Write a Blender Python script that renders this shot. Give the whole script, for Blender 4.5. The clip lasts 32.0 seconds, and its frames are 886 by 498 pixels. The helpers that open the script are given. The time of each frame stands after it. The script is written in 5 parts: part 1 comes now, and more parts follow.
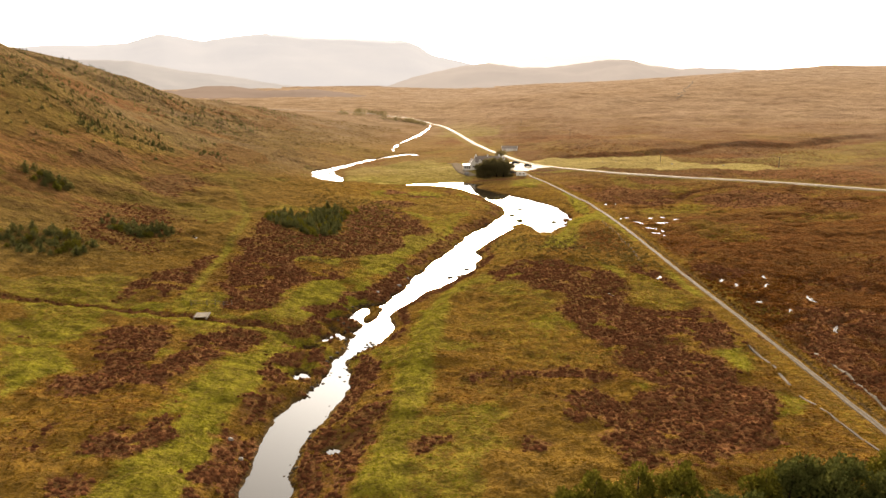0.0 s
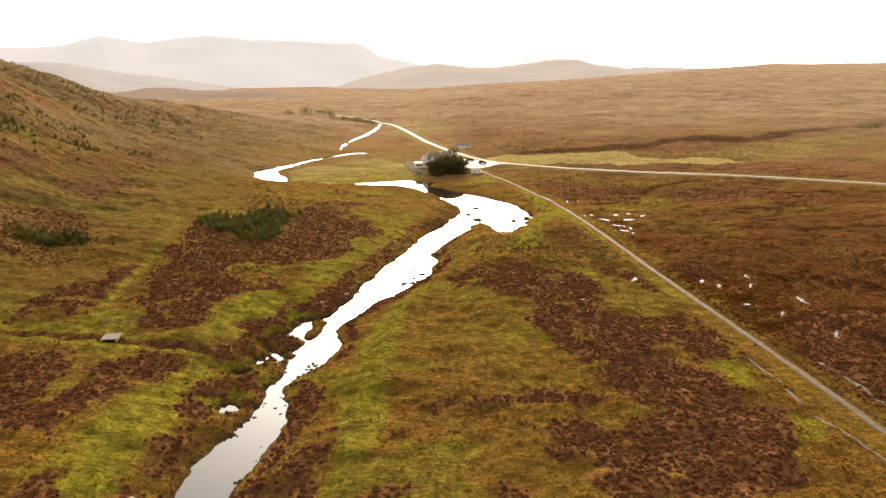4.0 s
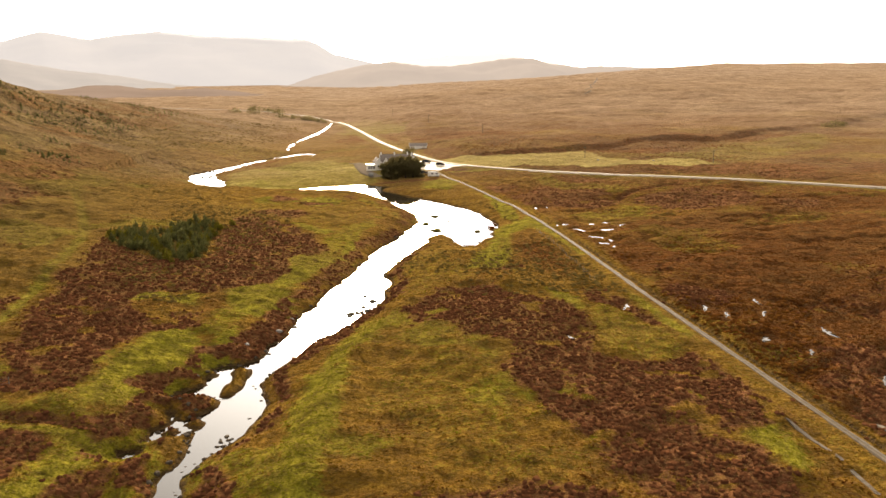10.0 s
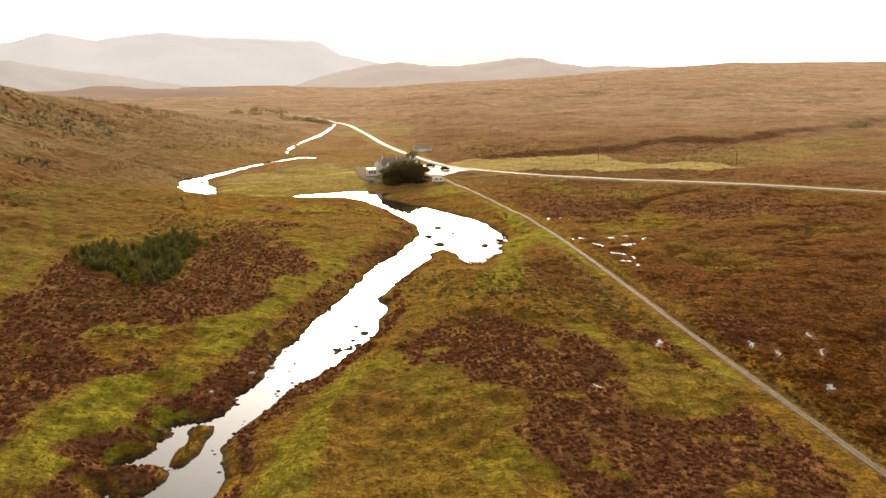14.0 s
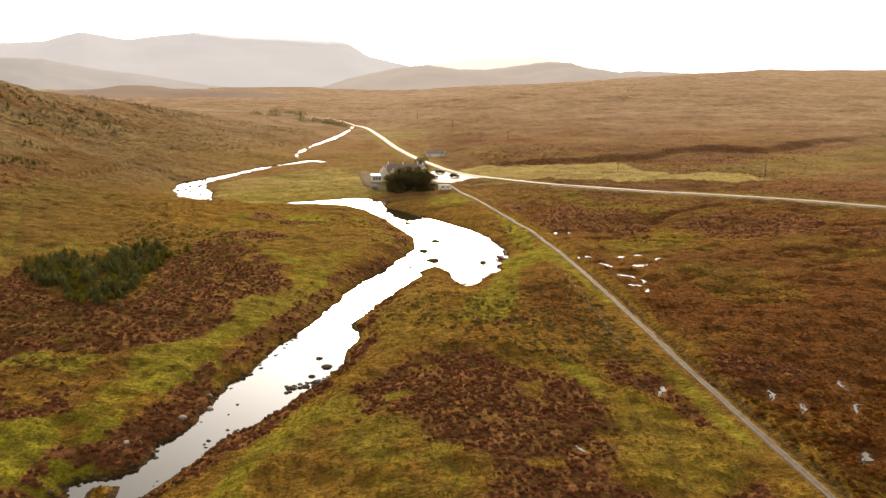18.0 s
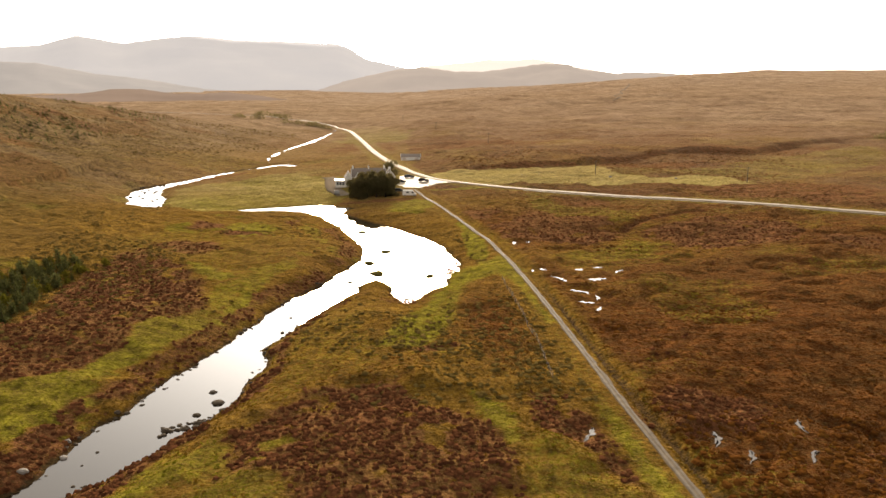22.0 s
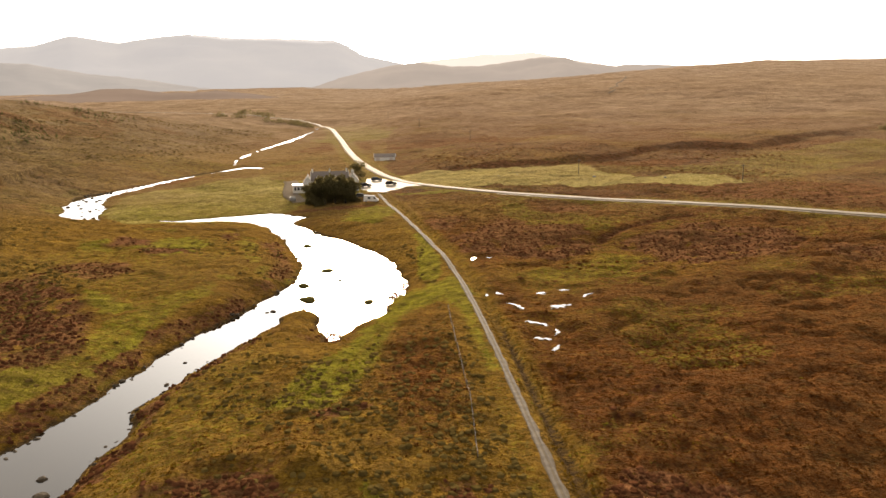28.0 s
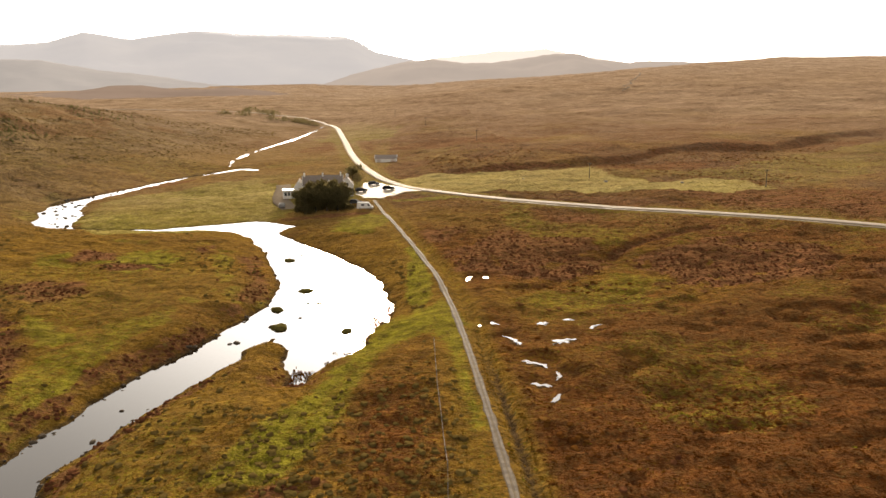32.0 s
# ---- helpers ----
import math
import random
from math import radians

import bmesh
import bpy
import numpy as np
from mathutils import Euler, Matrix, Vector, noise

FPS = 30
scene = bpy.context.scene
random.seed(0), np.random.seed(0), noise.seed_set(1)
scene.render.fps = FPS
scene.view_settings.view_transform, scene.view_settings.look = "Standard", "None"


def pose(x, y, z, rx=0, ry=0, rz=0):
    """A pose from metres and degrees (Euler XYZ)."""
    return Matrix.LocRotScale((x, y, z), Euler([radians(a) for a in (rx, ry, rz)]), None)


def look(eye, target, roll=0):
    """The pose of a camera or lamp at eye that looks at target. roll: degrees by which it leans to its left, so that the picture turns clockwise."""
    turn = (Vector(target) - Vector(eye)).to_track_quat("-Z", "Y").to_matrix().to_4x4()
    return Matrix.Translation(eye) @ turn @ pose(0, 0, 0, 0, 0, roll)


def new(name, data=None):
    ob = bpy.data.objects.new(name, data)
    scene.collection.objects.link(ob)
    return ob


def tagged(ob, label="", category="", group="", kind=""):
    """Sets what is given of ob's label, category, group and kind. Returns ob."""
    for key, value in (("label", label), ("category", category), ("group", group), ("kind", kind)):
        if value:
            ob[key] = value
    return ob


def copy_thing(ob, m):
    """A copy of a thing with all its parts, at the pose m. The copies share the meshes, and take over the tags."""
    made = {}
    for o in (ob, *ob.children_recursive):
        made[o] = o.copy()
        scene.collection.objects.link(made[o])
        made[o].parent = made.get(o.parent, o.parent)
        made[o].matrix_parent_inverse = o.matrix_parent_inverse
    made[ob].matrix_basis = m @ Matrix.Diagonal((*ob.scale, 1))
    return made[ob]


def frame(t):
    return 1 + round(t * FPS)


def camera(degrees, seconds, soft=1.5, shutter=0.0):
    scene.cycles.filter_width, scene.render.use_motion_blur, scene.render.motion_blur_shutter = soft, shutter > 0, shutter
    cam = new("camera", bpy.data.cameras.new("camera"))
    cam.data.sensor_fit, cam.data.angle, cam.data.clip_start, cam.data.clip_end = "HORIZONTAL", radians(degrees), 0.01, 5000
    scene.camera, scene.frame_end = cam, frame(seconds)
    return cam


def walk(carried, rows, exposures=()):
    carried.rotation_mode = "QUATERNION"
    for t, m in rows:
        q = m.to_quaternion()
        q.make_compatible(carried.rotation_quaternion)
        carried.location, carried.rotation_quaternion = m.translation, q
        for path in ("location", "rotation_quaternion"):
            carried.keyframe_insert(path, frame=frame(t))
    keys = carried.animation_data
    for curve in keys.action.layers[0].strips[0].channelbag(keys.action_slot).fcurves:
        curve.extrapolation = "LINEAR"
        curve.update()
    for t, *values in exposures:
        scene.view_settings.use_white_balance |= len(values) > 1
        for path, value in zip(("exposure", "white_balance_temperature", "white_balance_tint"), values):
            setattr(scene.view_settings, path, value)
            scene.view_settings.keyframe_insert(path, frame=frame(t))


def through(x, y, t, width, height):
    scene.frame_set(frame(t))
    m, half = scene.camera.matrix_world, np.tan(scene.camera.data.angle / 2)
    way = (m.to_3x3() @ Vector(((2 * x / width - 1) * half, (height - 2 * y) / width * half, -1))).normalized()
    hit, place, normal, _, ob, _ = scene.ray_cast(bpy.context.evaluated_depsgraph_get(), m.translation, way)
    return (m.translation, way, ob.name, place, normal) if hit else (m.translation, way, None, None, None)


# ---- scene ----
cam = camera(58.5, 32.0)
# seconds, place, yaw, pitch, roll
PATH = [
    (0.0, 0.00, 0.00, 52.00, -0.000, -12.432, 0.107),
    (0.5, -0.04, 2.56, 51.44, -0.476, -12.396, 0.070),
    (1.0, -0.07, 5.12, 50.89, -1.027, -12.378, 0.036),
    (1.5, -0.09, 7.70, 50.36, -1.543, -12.359, -0.002),
    (2.0, -0.10, 10.28, 49.83, -1.956, -12.354, -0.056),
    (2.5, -0.10, 12.87, 49.31, -2.299, -12.340, -0.118),
    (3.0, -0.08, 15.46, 48.81, -2.693, -12.329, -0.180),
    (3.5, -0.04, 18.06, 48.31, -3.103, -12.332, -0.218),
    (5.5, 0.32, 28.42, 46.45, -4.837, -12.342, -0.288),
    (6.0, 0.46, 30.99, 46.11, -5.253, -12.364, -0.256),
    (6.5, 0.62, 33.56, 45.85, -5.616, -12.372, -0.255),
    (7.0, 0.79, 36.13, 45.67, -5.777, -12.362, -0.207),
    (7.5, 0.97, 38.69, 45.57, -5.797, -12.364, -0.157),
    (8.0, 1.18, 41.28, 45.54, -5.946, -12.358, -0.092),
    (8.5, 1.42, 43.88, 45.57, -6.164, -12.363, -0.057),
    (9.0, 1.68, 46.51, 45.63, -6.470, -12.377, -0.048),
    (9.5, 1.96, 49.18, 45.69, -6.714, -12.380, -0.063),
    (10.0, 2.26, 51.88, 45.72, -6.810, -12.399, -0.072),
    (10.5, 2.60, 54.59, 45.72, -6.790, -12.403, -0.071),
    (11.0, 2.96, 57.31, 45.68, -6.728, -12.406, -0.076),
    (11.5, 3.34, 60.03, 45.62, -6.686, -12.401, -0.077),
    (12.0, 3.72, 62.75, 45.54, -6.640, -12.381, -0.083),
    (12.5, 4.13, 65.46, 45.47, -6.573, -12.386, -0.093),
    (13.0, 4.59, 68.16, 45.41, -6.489, -12.398, -0.095),
    (13.5, 5.13, 70.84, 45.36, -6.399, -12.402, -0.138),
    (14.0, 5.76, 73.44, 45.33, -6.267, -12.404, -0.213),
    (14.5, 6.53, 75.95, 45.29, -6.140, -12.405, -0.239),
    (16.5, 11.17, 84.84, 44.98, -5.728, -12.293, 0.223),
    (17.0, 12.60, 86.85, 44.90, -5.013, -12.263, 0.325),
    (17.5, 14.15, 88.78, 44.82, -4.509, -12.204, 0.425),
    (18.0, 15.78, 90.66, 44.75, -4.300, -12.164, 0.492),
    (18.5, 17.46, 92.50, 44.68, -4.325, -12.122, 0.513),
    (19.0, 19.18, 94.31, 44.60, -4.407, -12.093, 0.484),
    (19.5, 20.94, 96.10, 44.51, -4.409, -12.075, 0.485),
    (20.0, 22.72, 97.87, 44.39, -4.418, -12.063, 0.470),
    (20.5, 24.51, 99.65, 44.25, -4.389, -12.030, 0.437),
    (21.0, 26.32, 101.45, 44.10, -4.366, -11.993, 0.389),
    (21.5, 28.10, 103.28, 43.94, -4.313, -11.991, 0.315),
    (22.0, 29.84, 105.15, 43.79, -4.283, -11.985, 0.223),
    (22.5, 31.52, 107.05, 43.66, -4.253, -11.969, 0.127),
    (23.0, 33.13, 108.98, 43.55, -4.220, -11.939, 0.038),
    (23.5, 34.67, 110.94, 43.47, -4.185, -11.926, -0.061),
    (24.0, 36.11, 112.95, 43.41, -4.202, -11.941, -0.147),
    (24.5, 37.44, 115.01, 43.38, -4.210, -11.967, -0.204),
    (25.0, 38.65, 117.11, 43.36, -4.243, -11.998, -0.255),
    (25.5, 39.76, 119.24, 43.32, -4.286, -12.051, -0.327),
    (27.5, 43.15, 128.19, 43.24, -4.406, -12.283, -0.599),
    (28.0, 43.90, 130.51, 43.27, -4.132, -12.315, -0.622),
    (28.5, 44.64, 132.86, 43.31, -3.732, -12.347, -0.618),
    (29.0, 45.37, 135.23, 43.37, -3.424, -12.365, -0.598),
    (29.5, 46.08, 137.60, 43.44, -3.303, -12.383, -0.595),
    (30.0, 46.77, 139.96, 43.49, -3.278, -12.420, -0.598),
    (30.5, 47.44, 142.32, 43.53, -3.260, -12.468, -0.608),
    (31.0, 48.12, 144.67, 43.57, -3.246, -12.497, -0.606),
    (31.5, 48.81, 147.02, 43.59, -3.224, -12.523, -0.590),
    (32.0, 49.50, 149.36, 43.61, -3.206, -12.540, -0.562),
]


def aim(yaw, pitch, roll):
    """The camera's turn: yaw to the left, pitch up, then roll about the line of sight."""
    return pose(0, 0, 0, 0, 0, yaw) @ pose(0, 0, 0, 90 + pitch) @ pose(0, 0, 0, 0, 0, roll)


walk(cam, [(t, Matrix.Translation((x, y, z)) @ aim(a, p, r)) for t, x, y, z, a, p, r in PATH], [(0.0, 1.36, 7700.0, 12.0), (12.0, 1.31, 7700.0, 12.0), (18.0, 1.14, 7600.0, 12.0), (22.0, 1.05, 7550.0, 12.0), (32.0, 0.98, 7450.0, 12.0)])

# world, sun and exposure
world = bpy.data.worlds.new("sky")
scene.world = world
world.use_nodes = True
SUN_HEIGHT, SUN_TURN = 14.0, 0.0
nt = world.node_tree
sky = nt.nodes.new("ShaderNodeTexSky")
sky.sky_type = "NISHITA"
sky.sun_disc = False
sky.sun_elevation = radians(SUN_HEIGHT)
sky.sun_rotation = radians(SUN_TURN)
sky.dust_density = 2.4
sky.air_density = 0.6
sky.ozone_density = 1.0
pale = nt.nodes.new("ShaderNodeHueSaturation")  # high thin cloud greys the blue
pale.inputs["Saturation"].default_value = 0.0
nt.links.new(sky.outputs[0], pale.inputs["Color"])
even = nt.nodes.new("ShaderNodeGamma")  # the cloud spreads the glow round the sun
even.inputs["Gamma"].default_value = 0.75
nt.links.new(pale.outputs[0], even.inputs["Color"])
nt.links.new(even.outputs[0], nt.nodes["Background"].inputs[0])
nt.nodes["Background"].inputs[1].default_value = 0.20
sun = new("sun", bpy.data.lights.new("sun", "SUN"))
sun.data.energy = 3.2
sun.data.angle = radians(14)
sun.data.color = (1.0, 0.87, 0.70)
sun.matrix_world = look((100 * math.sin(radians(SUN_TURN)), 100, 100 * math.tan(radians(SUN_HEIGHT))), (0, 0, 0))

# ---- plan, in metres: x across the valley, y up the valley, z over the river ----
LEFT_EDGE = [(-34, -160), (-30, -60), (-28, 40), (-26, 90), (-26, 114), (-23, 121), (-20, 133), (-21, 138), (-19, 146), (-20, 150),
             (-23, 152), (-19, 156), (-24, 162), (-21, 172), (-16, 176), (-12, 180), (-12, 183), (-9, 190), (-9, 198), (-7, 203),
             (-4, 211), (-2, 220), (2, 233), (5, 243), (8, 255), (13, 268), (18, 280), (23, 297), (24, 310), (20, 330),
             (14, 350), (9, 363), (3, 373), (-5, 376), (-22, 377)]
INLET = [(-21, 138), (-19.2, 142), (-18.9, 145.3), (-18.6, 146.9), (-18.7, 151.4), (-19.5, 151.5), (-20.8, 149.9), (-22.7, 149.8), (-23.8, 148.9), (-24.8, 148.5), (-24.0, 149.6), (-24.4, 151.8), (-23.7, 152.8), (-22.9, 152.4),
         (-22.3, 153.9), (-22.7, 156.2), (-23.9, 157.8), (-23.2, 158.0), (-22.1, 156.4), (-21.6, 154.8), (-20.6, 155.0), (-18.4, 157.0), (-17.0, 158.8), (-17.0, 161.3), (-19.0, 163.2), (-20.7, 162.4), (-23.3, 162.0),
         (-24.4, 164.0), (-21.5, 166.2), (-19.9, 167.1), (-20.7, 170.5), (-18.8, 170.8), (-18.9, 172.0), (-20.0, 173.3), (-18.7, 175.8), (-15.5, 175.9), (-12.9, 177.5)]
LEFT_BANK = LEFT_EDGE[:7] + INLET + LEFT_EDGE[15:]
RIGHT_BANK = [(-22, 379), (-5, 385), (6, 389), (15, 384), (19, 380), (15, 371), (21, 360), (28, 348), (35, 337), (41, 326),
              (45, 316), (48, 296), (47, 286), (44, 279), (44, 273), (40, 267), (37, 263), (35, 256), (33, 256), (33, 261),
              (31, 267), (31, 272), (28, 278), (25, 274), (24, 268), (20, 260), (16, 250), (13, 241), (10, 232), (11, 227),
              (10, 219), (9, 211), (6, 203), (2, 195), (-2, 188), (-7, 180), (-12, 167), (-10, 159), (-12, 150), (-16, 143)]
RIGHT_LOW = [(-18, 139), (-17, 132), (-16, 125), (-18, 115), (-20, 105), (-20, 96), (-19, 90), (-20, 40), (-22, -60), (-24, -160)]
# streams: x, y, width
UPPER = [(-18, 378, 1.8), (-28, 379, 1.2), (-38, 379, 1.6), (-48, 382, 3), (-56, 394, 12), (-63, 416, 12), (-66, 436, 12), (-60, 450, 8),
         (-50, 480, 3.4), (-43, 500, 3.0), (-33, 515, 3.4), (-24, 529, 5), (-15, 522, 2.2)]
BURN = [(-33, 540, 1.0), (-36, 566, 1.2), (-35, 592, 1.4), (-32, 627, 1.2), (-26, 668, 2.2), (-22, 690, 2.6), (-18, 735, 1.8), (-15, 786, 0.8), (-12, 860, 0.0)]
ISLANDS = [[(-16.7, 173.3), (-14.3, 173.5), (-14.0, 169.9), (-14.9, 164.8), (-16.0, 162.3), (-17.1, 162.8), (-16.9, 166.6), (-16.2, 169.4)],
           [(-20.1, 154.0), (-19.2, 155.1), (-17.9, 153.7), (-18.1, 151.9), (-19.4, 152.4)], [(-22.9, 151.9), (-21.4, 152.6), (-20.9, 151.1), (-21.8, 149.7)]]
HOLLOWS = [(-25, 131, 1.3, 2.0), (-15.2, 103, 1.2, 1.4), (-25.6, 145.6, 1.0, 1.2)]
TRACK = [(66, -40), (64, 60), (63, 105), (62.5, 134), (61.5, 165), (60.5, 197), (60.3, 219), (60, 240), (59.2, 275), (57.5, 303), (54, 330), (50, 354), (45, 385), (41.5, 408)]
ROAD = [(320, 215), (250, 275), (189, 322), (158, 349), (130, 368), (108, 381), (84, 400), (66, 418), (52, 433), (43, 456), (37, 484),
        (31, 520), (26, 562), (18, 640), (11, 705), (2, 790), (-6, 835), (-16, 870), (-36, 905), (-63, 945), (-130, 1000), (-240, 1080), (-400, 1150)]
DITCH = [(-170, 152), (-120, 146), (-88, 150), (-70, 152), (-54, 151), (-34, 149), (-24, 147)]
OLD_PATH = [(-90, 330), (-70, 275), (-63, 250), (-61, 232), (-58, 207), (-56, 184), (-54.5, 164), (-53, 154)]
SCARP = [(40, 462), (85, 468), (112, 473), (140, 480), (171, 504), (187, 517), (223, 514), (272, 546), (302, 559), (380, 620), (600, 760)]
FOOT = [(-300, -150), (0, -125), (100, -112), (337, -108), (480, -128), (600, -112), (900, -70), (1400, -30), (2400, 0)]
CAP = [(-300, 80), (200, 92), (330, 92), (450, 72), (560, 49), (680, 29), (740, 19), (800, 11), (900, 5), (1000, 3), (1200, 1), (2000, 0)]
RIM = [(-40, 1), (-8, 1), (0, 3), (4.6, 13), (9.7, 28), (16.5, 57), (19.8, 75), (22.2, 93), (24.2, 107), (25.8, 119), (27.5, 115), (30, 118), (40, 122), (60, 120)]


def lattice(ix, iy, seed):
    n = (ix.astype(np.int64) * 374761393 + iy.astype(np.int64) * 668265263 + seed * 982451653) & 0x7FFFFFFF
    n = ((n ^ (n >> 13)) * 1274126177) & 0x7FFFFFFF
    n = ((n ^ (n >> 16)) * 2246822519) & 0x7FFFFFFF
    return ((n ^ (n >> 15)) & 0xFFFF) / 65535.0


def waves(x, y, size, seed, octaves=3):
    """Smooth noise, about -1 to 1, with features of the given size in metres."""
    total, gain, norm = 0.0, 1.0, 0.0
    for k in range(octaves):
        u, v = x / size * 2**k + 17.3 * k, y / size * 2**k - 9.1 * k
        i, j = np.floor(u), np.floor(v)
        a, b = u - i, v - j
        a, b = a * a * (3 - 2 * a), b * b * (3 - 2 * b)
        n = (lattice(i, j, seed + k) * (1 - a) + lattice(i + 1, j, seed + k) * a) * (1 - b) + (lattice(i, j + 1, seed + k) * (1 - a) + lattice(i + 1, j + 1, seed + k) * a) * b
        total = total + gain * (2 * n - 1)
        norm += gain
        gain *= 0.5
    return total / norm * 1.5


def ramp01(v, a, b):
    t = np.clip((v - a) / (b - a), 0, 1)
    return t * t * (3 - 2 * t)


def softplus(v, w):
    return w * np.logaddexp(0, v / w)


def softmin(a, b, w):
    return -w * np.logaddexp(-a / w, -b / w)


def interp(v, pairs):
    p = np.array(pairs, float)
    return np.interp(v, p[:, 0], p[:, 1])


def to_line(x, y, line):
    """Distance to a polyline, less half its width where it has one."""
    best = np.full(np.shape(x), 1e9)
    for a, b in zip(line[:-1], line[1:]):
        dx, dy = b[0] - a[0], b[1] - a[1]
        t = np.clip(((x - a[0]) * dx + (y - a[1]) * dy) / (dx * dx + dy * dy), 0, 1)
        d = np.hypot(x - a[0] - t * dx, y - a[1] - t * dy)
        if len(a) > 2:
            d = d - 0.5 * (a[2] + t * (b[2] - a[2]))
        best = np.minimum(best, d)
    return best


def in_shape(x, y, shape):
    inside = np.zeros(np.shape(x), bool)
    for (ax, ay), (bx, by) in zip(shape, shape[1:] + shape[:1]):
        if ay != by:
            inside ^= ((ay > y) != (by > y)) & (x < (bx - ax) * (y - ay) / (by - ay) + ax)
    return inside


RIVER = LEFT_BANK + RIGHT_BANK + RIGHT_LOW


def to_water(x, y):
    """Distance to the water's edge, negative in the water."""
    d = np.full(np.shape(x), 60.0)
    near = (x > -95) & (x < 110) & (y < 900)
    u, v = x[near], y[near]
    edge = to_line(u, v, RIVER + RIVER[:1])
    s = np.where(in_shape(u, v, RIVER), -edge, edge)
    s = s + (0.75 - 0.5 * ramp01(v, 132, 142) * ramp01(-v, -184, -172)) * waves(u, v, 4.0, 5, 3)
    s = np.minimum(s, np.minimum(to_line(u, v, UPPER), to_line(u, v, BURN)) + 1.2 * waves(u, v, 3.2, 8, 3) + 0.8 * waves(u, v, 11.0, 18, 2))
    for isle in ISLANDS:
        e = to_line(u, v, isle + isle[:1])
        s = np.maximum(s, np.where(in_shape(u, v, isle), e, -e) + 0.2 + 0.25 * waves(u, v, 1.5, 9, 2))
    for cx, cy, rx, ry in HOLLOWS:
        s = np.minimum(s, (np.hypot((u - cx) / rx, (v - cy) / ry) - 1) * min(rx, ry) + 0.75 * waves(u, v, 1.6, 12, 3))
    d[near] = s
    return d


# peat pools: x, y, half sizes, turn in degrees
POOLS = [(54, 191.5, 0.48, 1.92, -27), (68.8, 189.5, 0.56, 1.92, -15), (71, 185, 0.48, 1.6, -22), (80.5, 192, 0.48, 1.76, -13), (78, 184.5, 0.48, 1.76, -34),
         (74.6, 265, 1.28, 2.08, -60), (81, 271.5, 0.56, 1.52, -50), (67, 266, 0.8, 2.08, 20), (68.5, 256, 0.88, 2.24, 50), (71, 251, 0.48, 1.52, -15),
         (68, 248, 0.88, 1.36, 60), (69.3, 243.5, 0.56, 1.6, -25), (73, 274, 1.2, 0.8, 0), (77.5, 275.5, 1.28, 0.48, 0), (65, 275, 0.64, 0.96, 30)]
MORE_POOLS = [(63.3, 304, 0.64, 1.6, -20), (67, 305, 0.64, 0.8, 0), (71, 171, 0.72, 1.76, -36), (83.3, 172.5, 0.64, 2.6, -4), (78.5, 151, 0.56, 2.08, -27), (75, 164, 0.32, 1.6, -28),
              (62.5, 274, 0.4, 0.72, 0), (-70.4, 219, 0.56, 2.4, 25), (38, 173, 0.32, 0.96, 30)]


def to_pool(x, y):
    d = np.full(np.shape(x), 9.0)
    for cx, cy, rx, ry, turn in POOLS + MORE_POOLS:
        near = (np.abs(x - cx) < 8) & (np.abs(y - cy) < 8)
        if not near.any():
            continue
        c, s = math.cos(radians(turn)), math.sin(radians(turn))
        u, v = x[near] - cx, y[near] - cy
        d[near] = np.minimum(d[near], (np.hypot((c * u + s * v) / rx, (c * v - s * u) / ry) - 1) * min(rx, ry))
    return d


def pool_level(cx, cy):
    return plain(np.array([float(cx)]), np.array([float(cy)]))[0] - 0.35


def level_pools(x, y, z):
    """Wet hollows, level under each pool."""
    for cx, cy, rx, ry, turn in POOLS + MORE_POOLS:
        near = (np.abs(x - cx) < 9) & (np.abs(y - cy) < 9)
        if near.any():
            r = np.hypot(x[near] - cx, y[near] - cy)
            m = ramp01(-r, -max(rx, ry) - 2.4, -max(rx, ry) - 0.6)
            z[near] = z[near] * (1 - m) + (pool_level(cx, cy) - 0.05) * m
    return z


def plain(x, y):
    """The ground without its banks, gullies and small relief."""
    z = 2.7 + 0.004 * np.clip(y - 200, -200, 500) + softmin(0.075 * softplus(-x - 12, 6), 9.0 - 7.5 * ramp01(y, 500, 900), 1.5) + softmin(0.02 * softplus(x - 70, 10), 4.0 + 0 * x, 1.0)
    z = z - 3.6 * np.exp(-((x + 40) / 42) ** 2 - ((y - 440) / 75) ** 2) - 2.4 * ramp01(y, 480, 620) * np.exp(-((x + 20) / 90) ** 2)
    z = z + 1.6 * np.exp(-((x - 26) / 22) ** 2 - ((y - 170) / 55) ** 2)
    z = z + 1.2 * np.exp(-((x - 20) / 16) ** 2 - ((y - 413) / 20) ** 2)
    foot = interp(y, FOOT)
    hill = (0.45 + 0.07 * ramp01(-y, -520, -400)) * softplus(foot - x, 14)
    hill = softmin(hill, interp(y, CAP) + 0 * x, 6)
    turn = np.degrees(np.arctan2(x, np.maximum(y, 1)))
    rise = (0.036 + 0.0045 * ramp01(turn, 11, 19)) * softplus(y + 0.35 * x - 620, 40)
    rise = softmin(rise, interp(turn, RIM), 4)
    return z + np.maximum(hill, 0) + np.maximum(rise, 0)


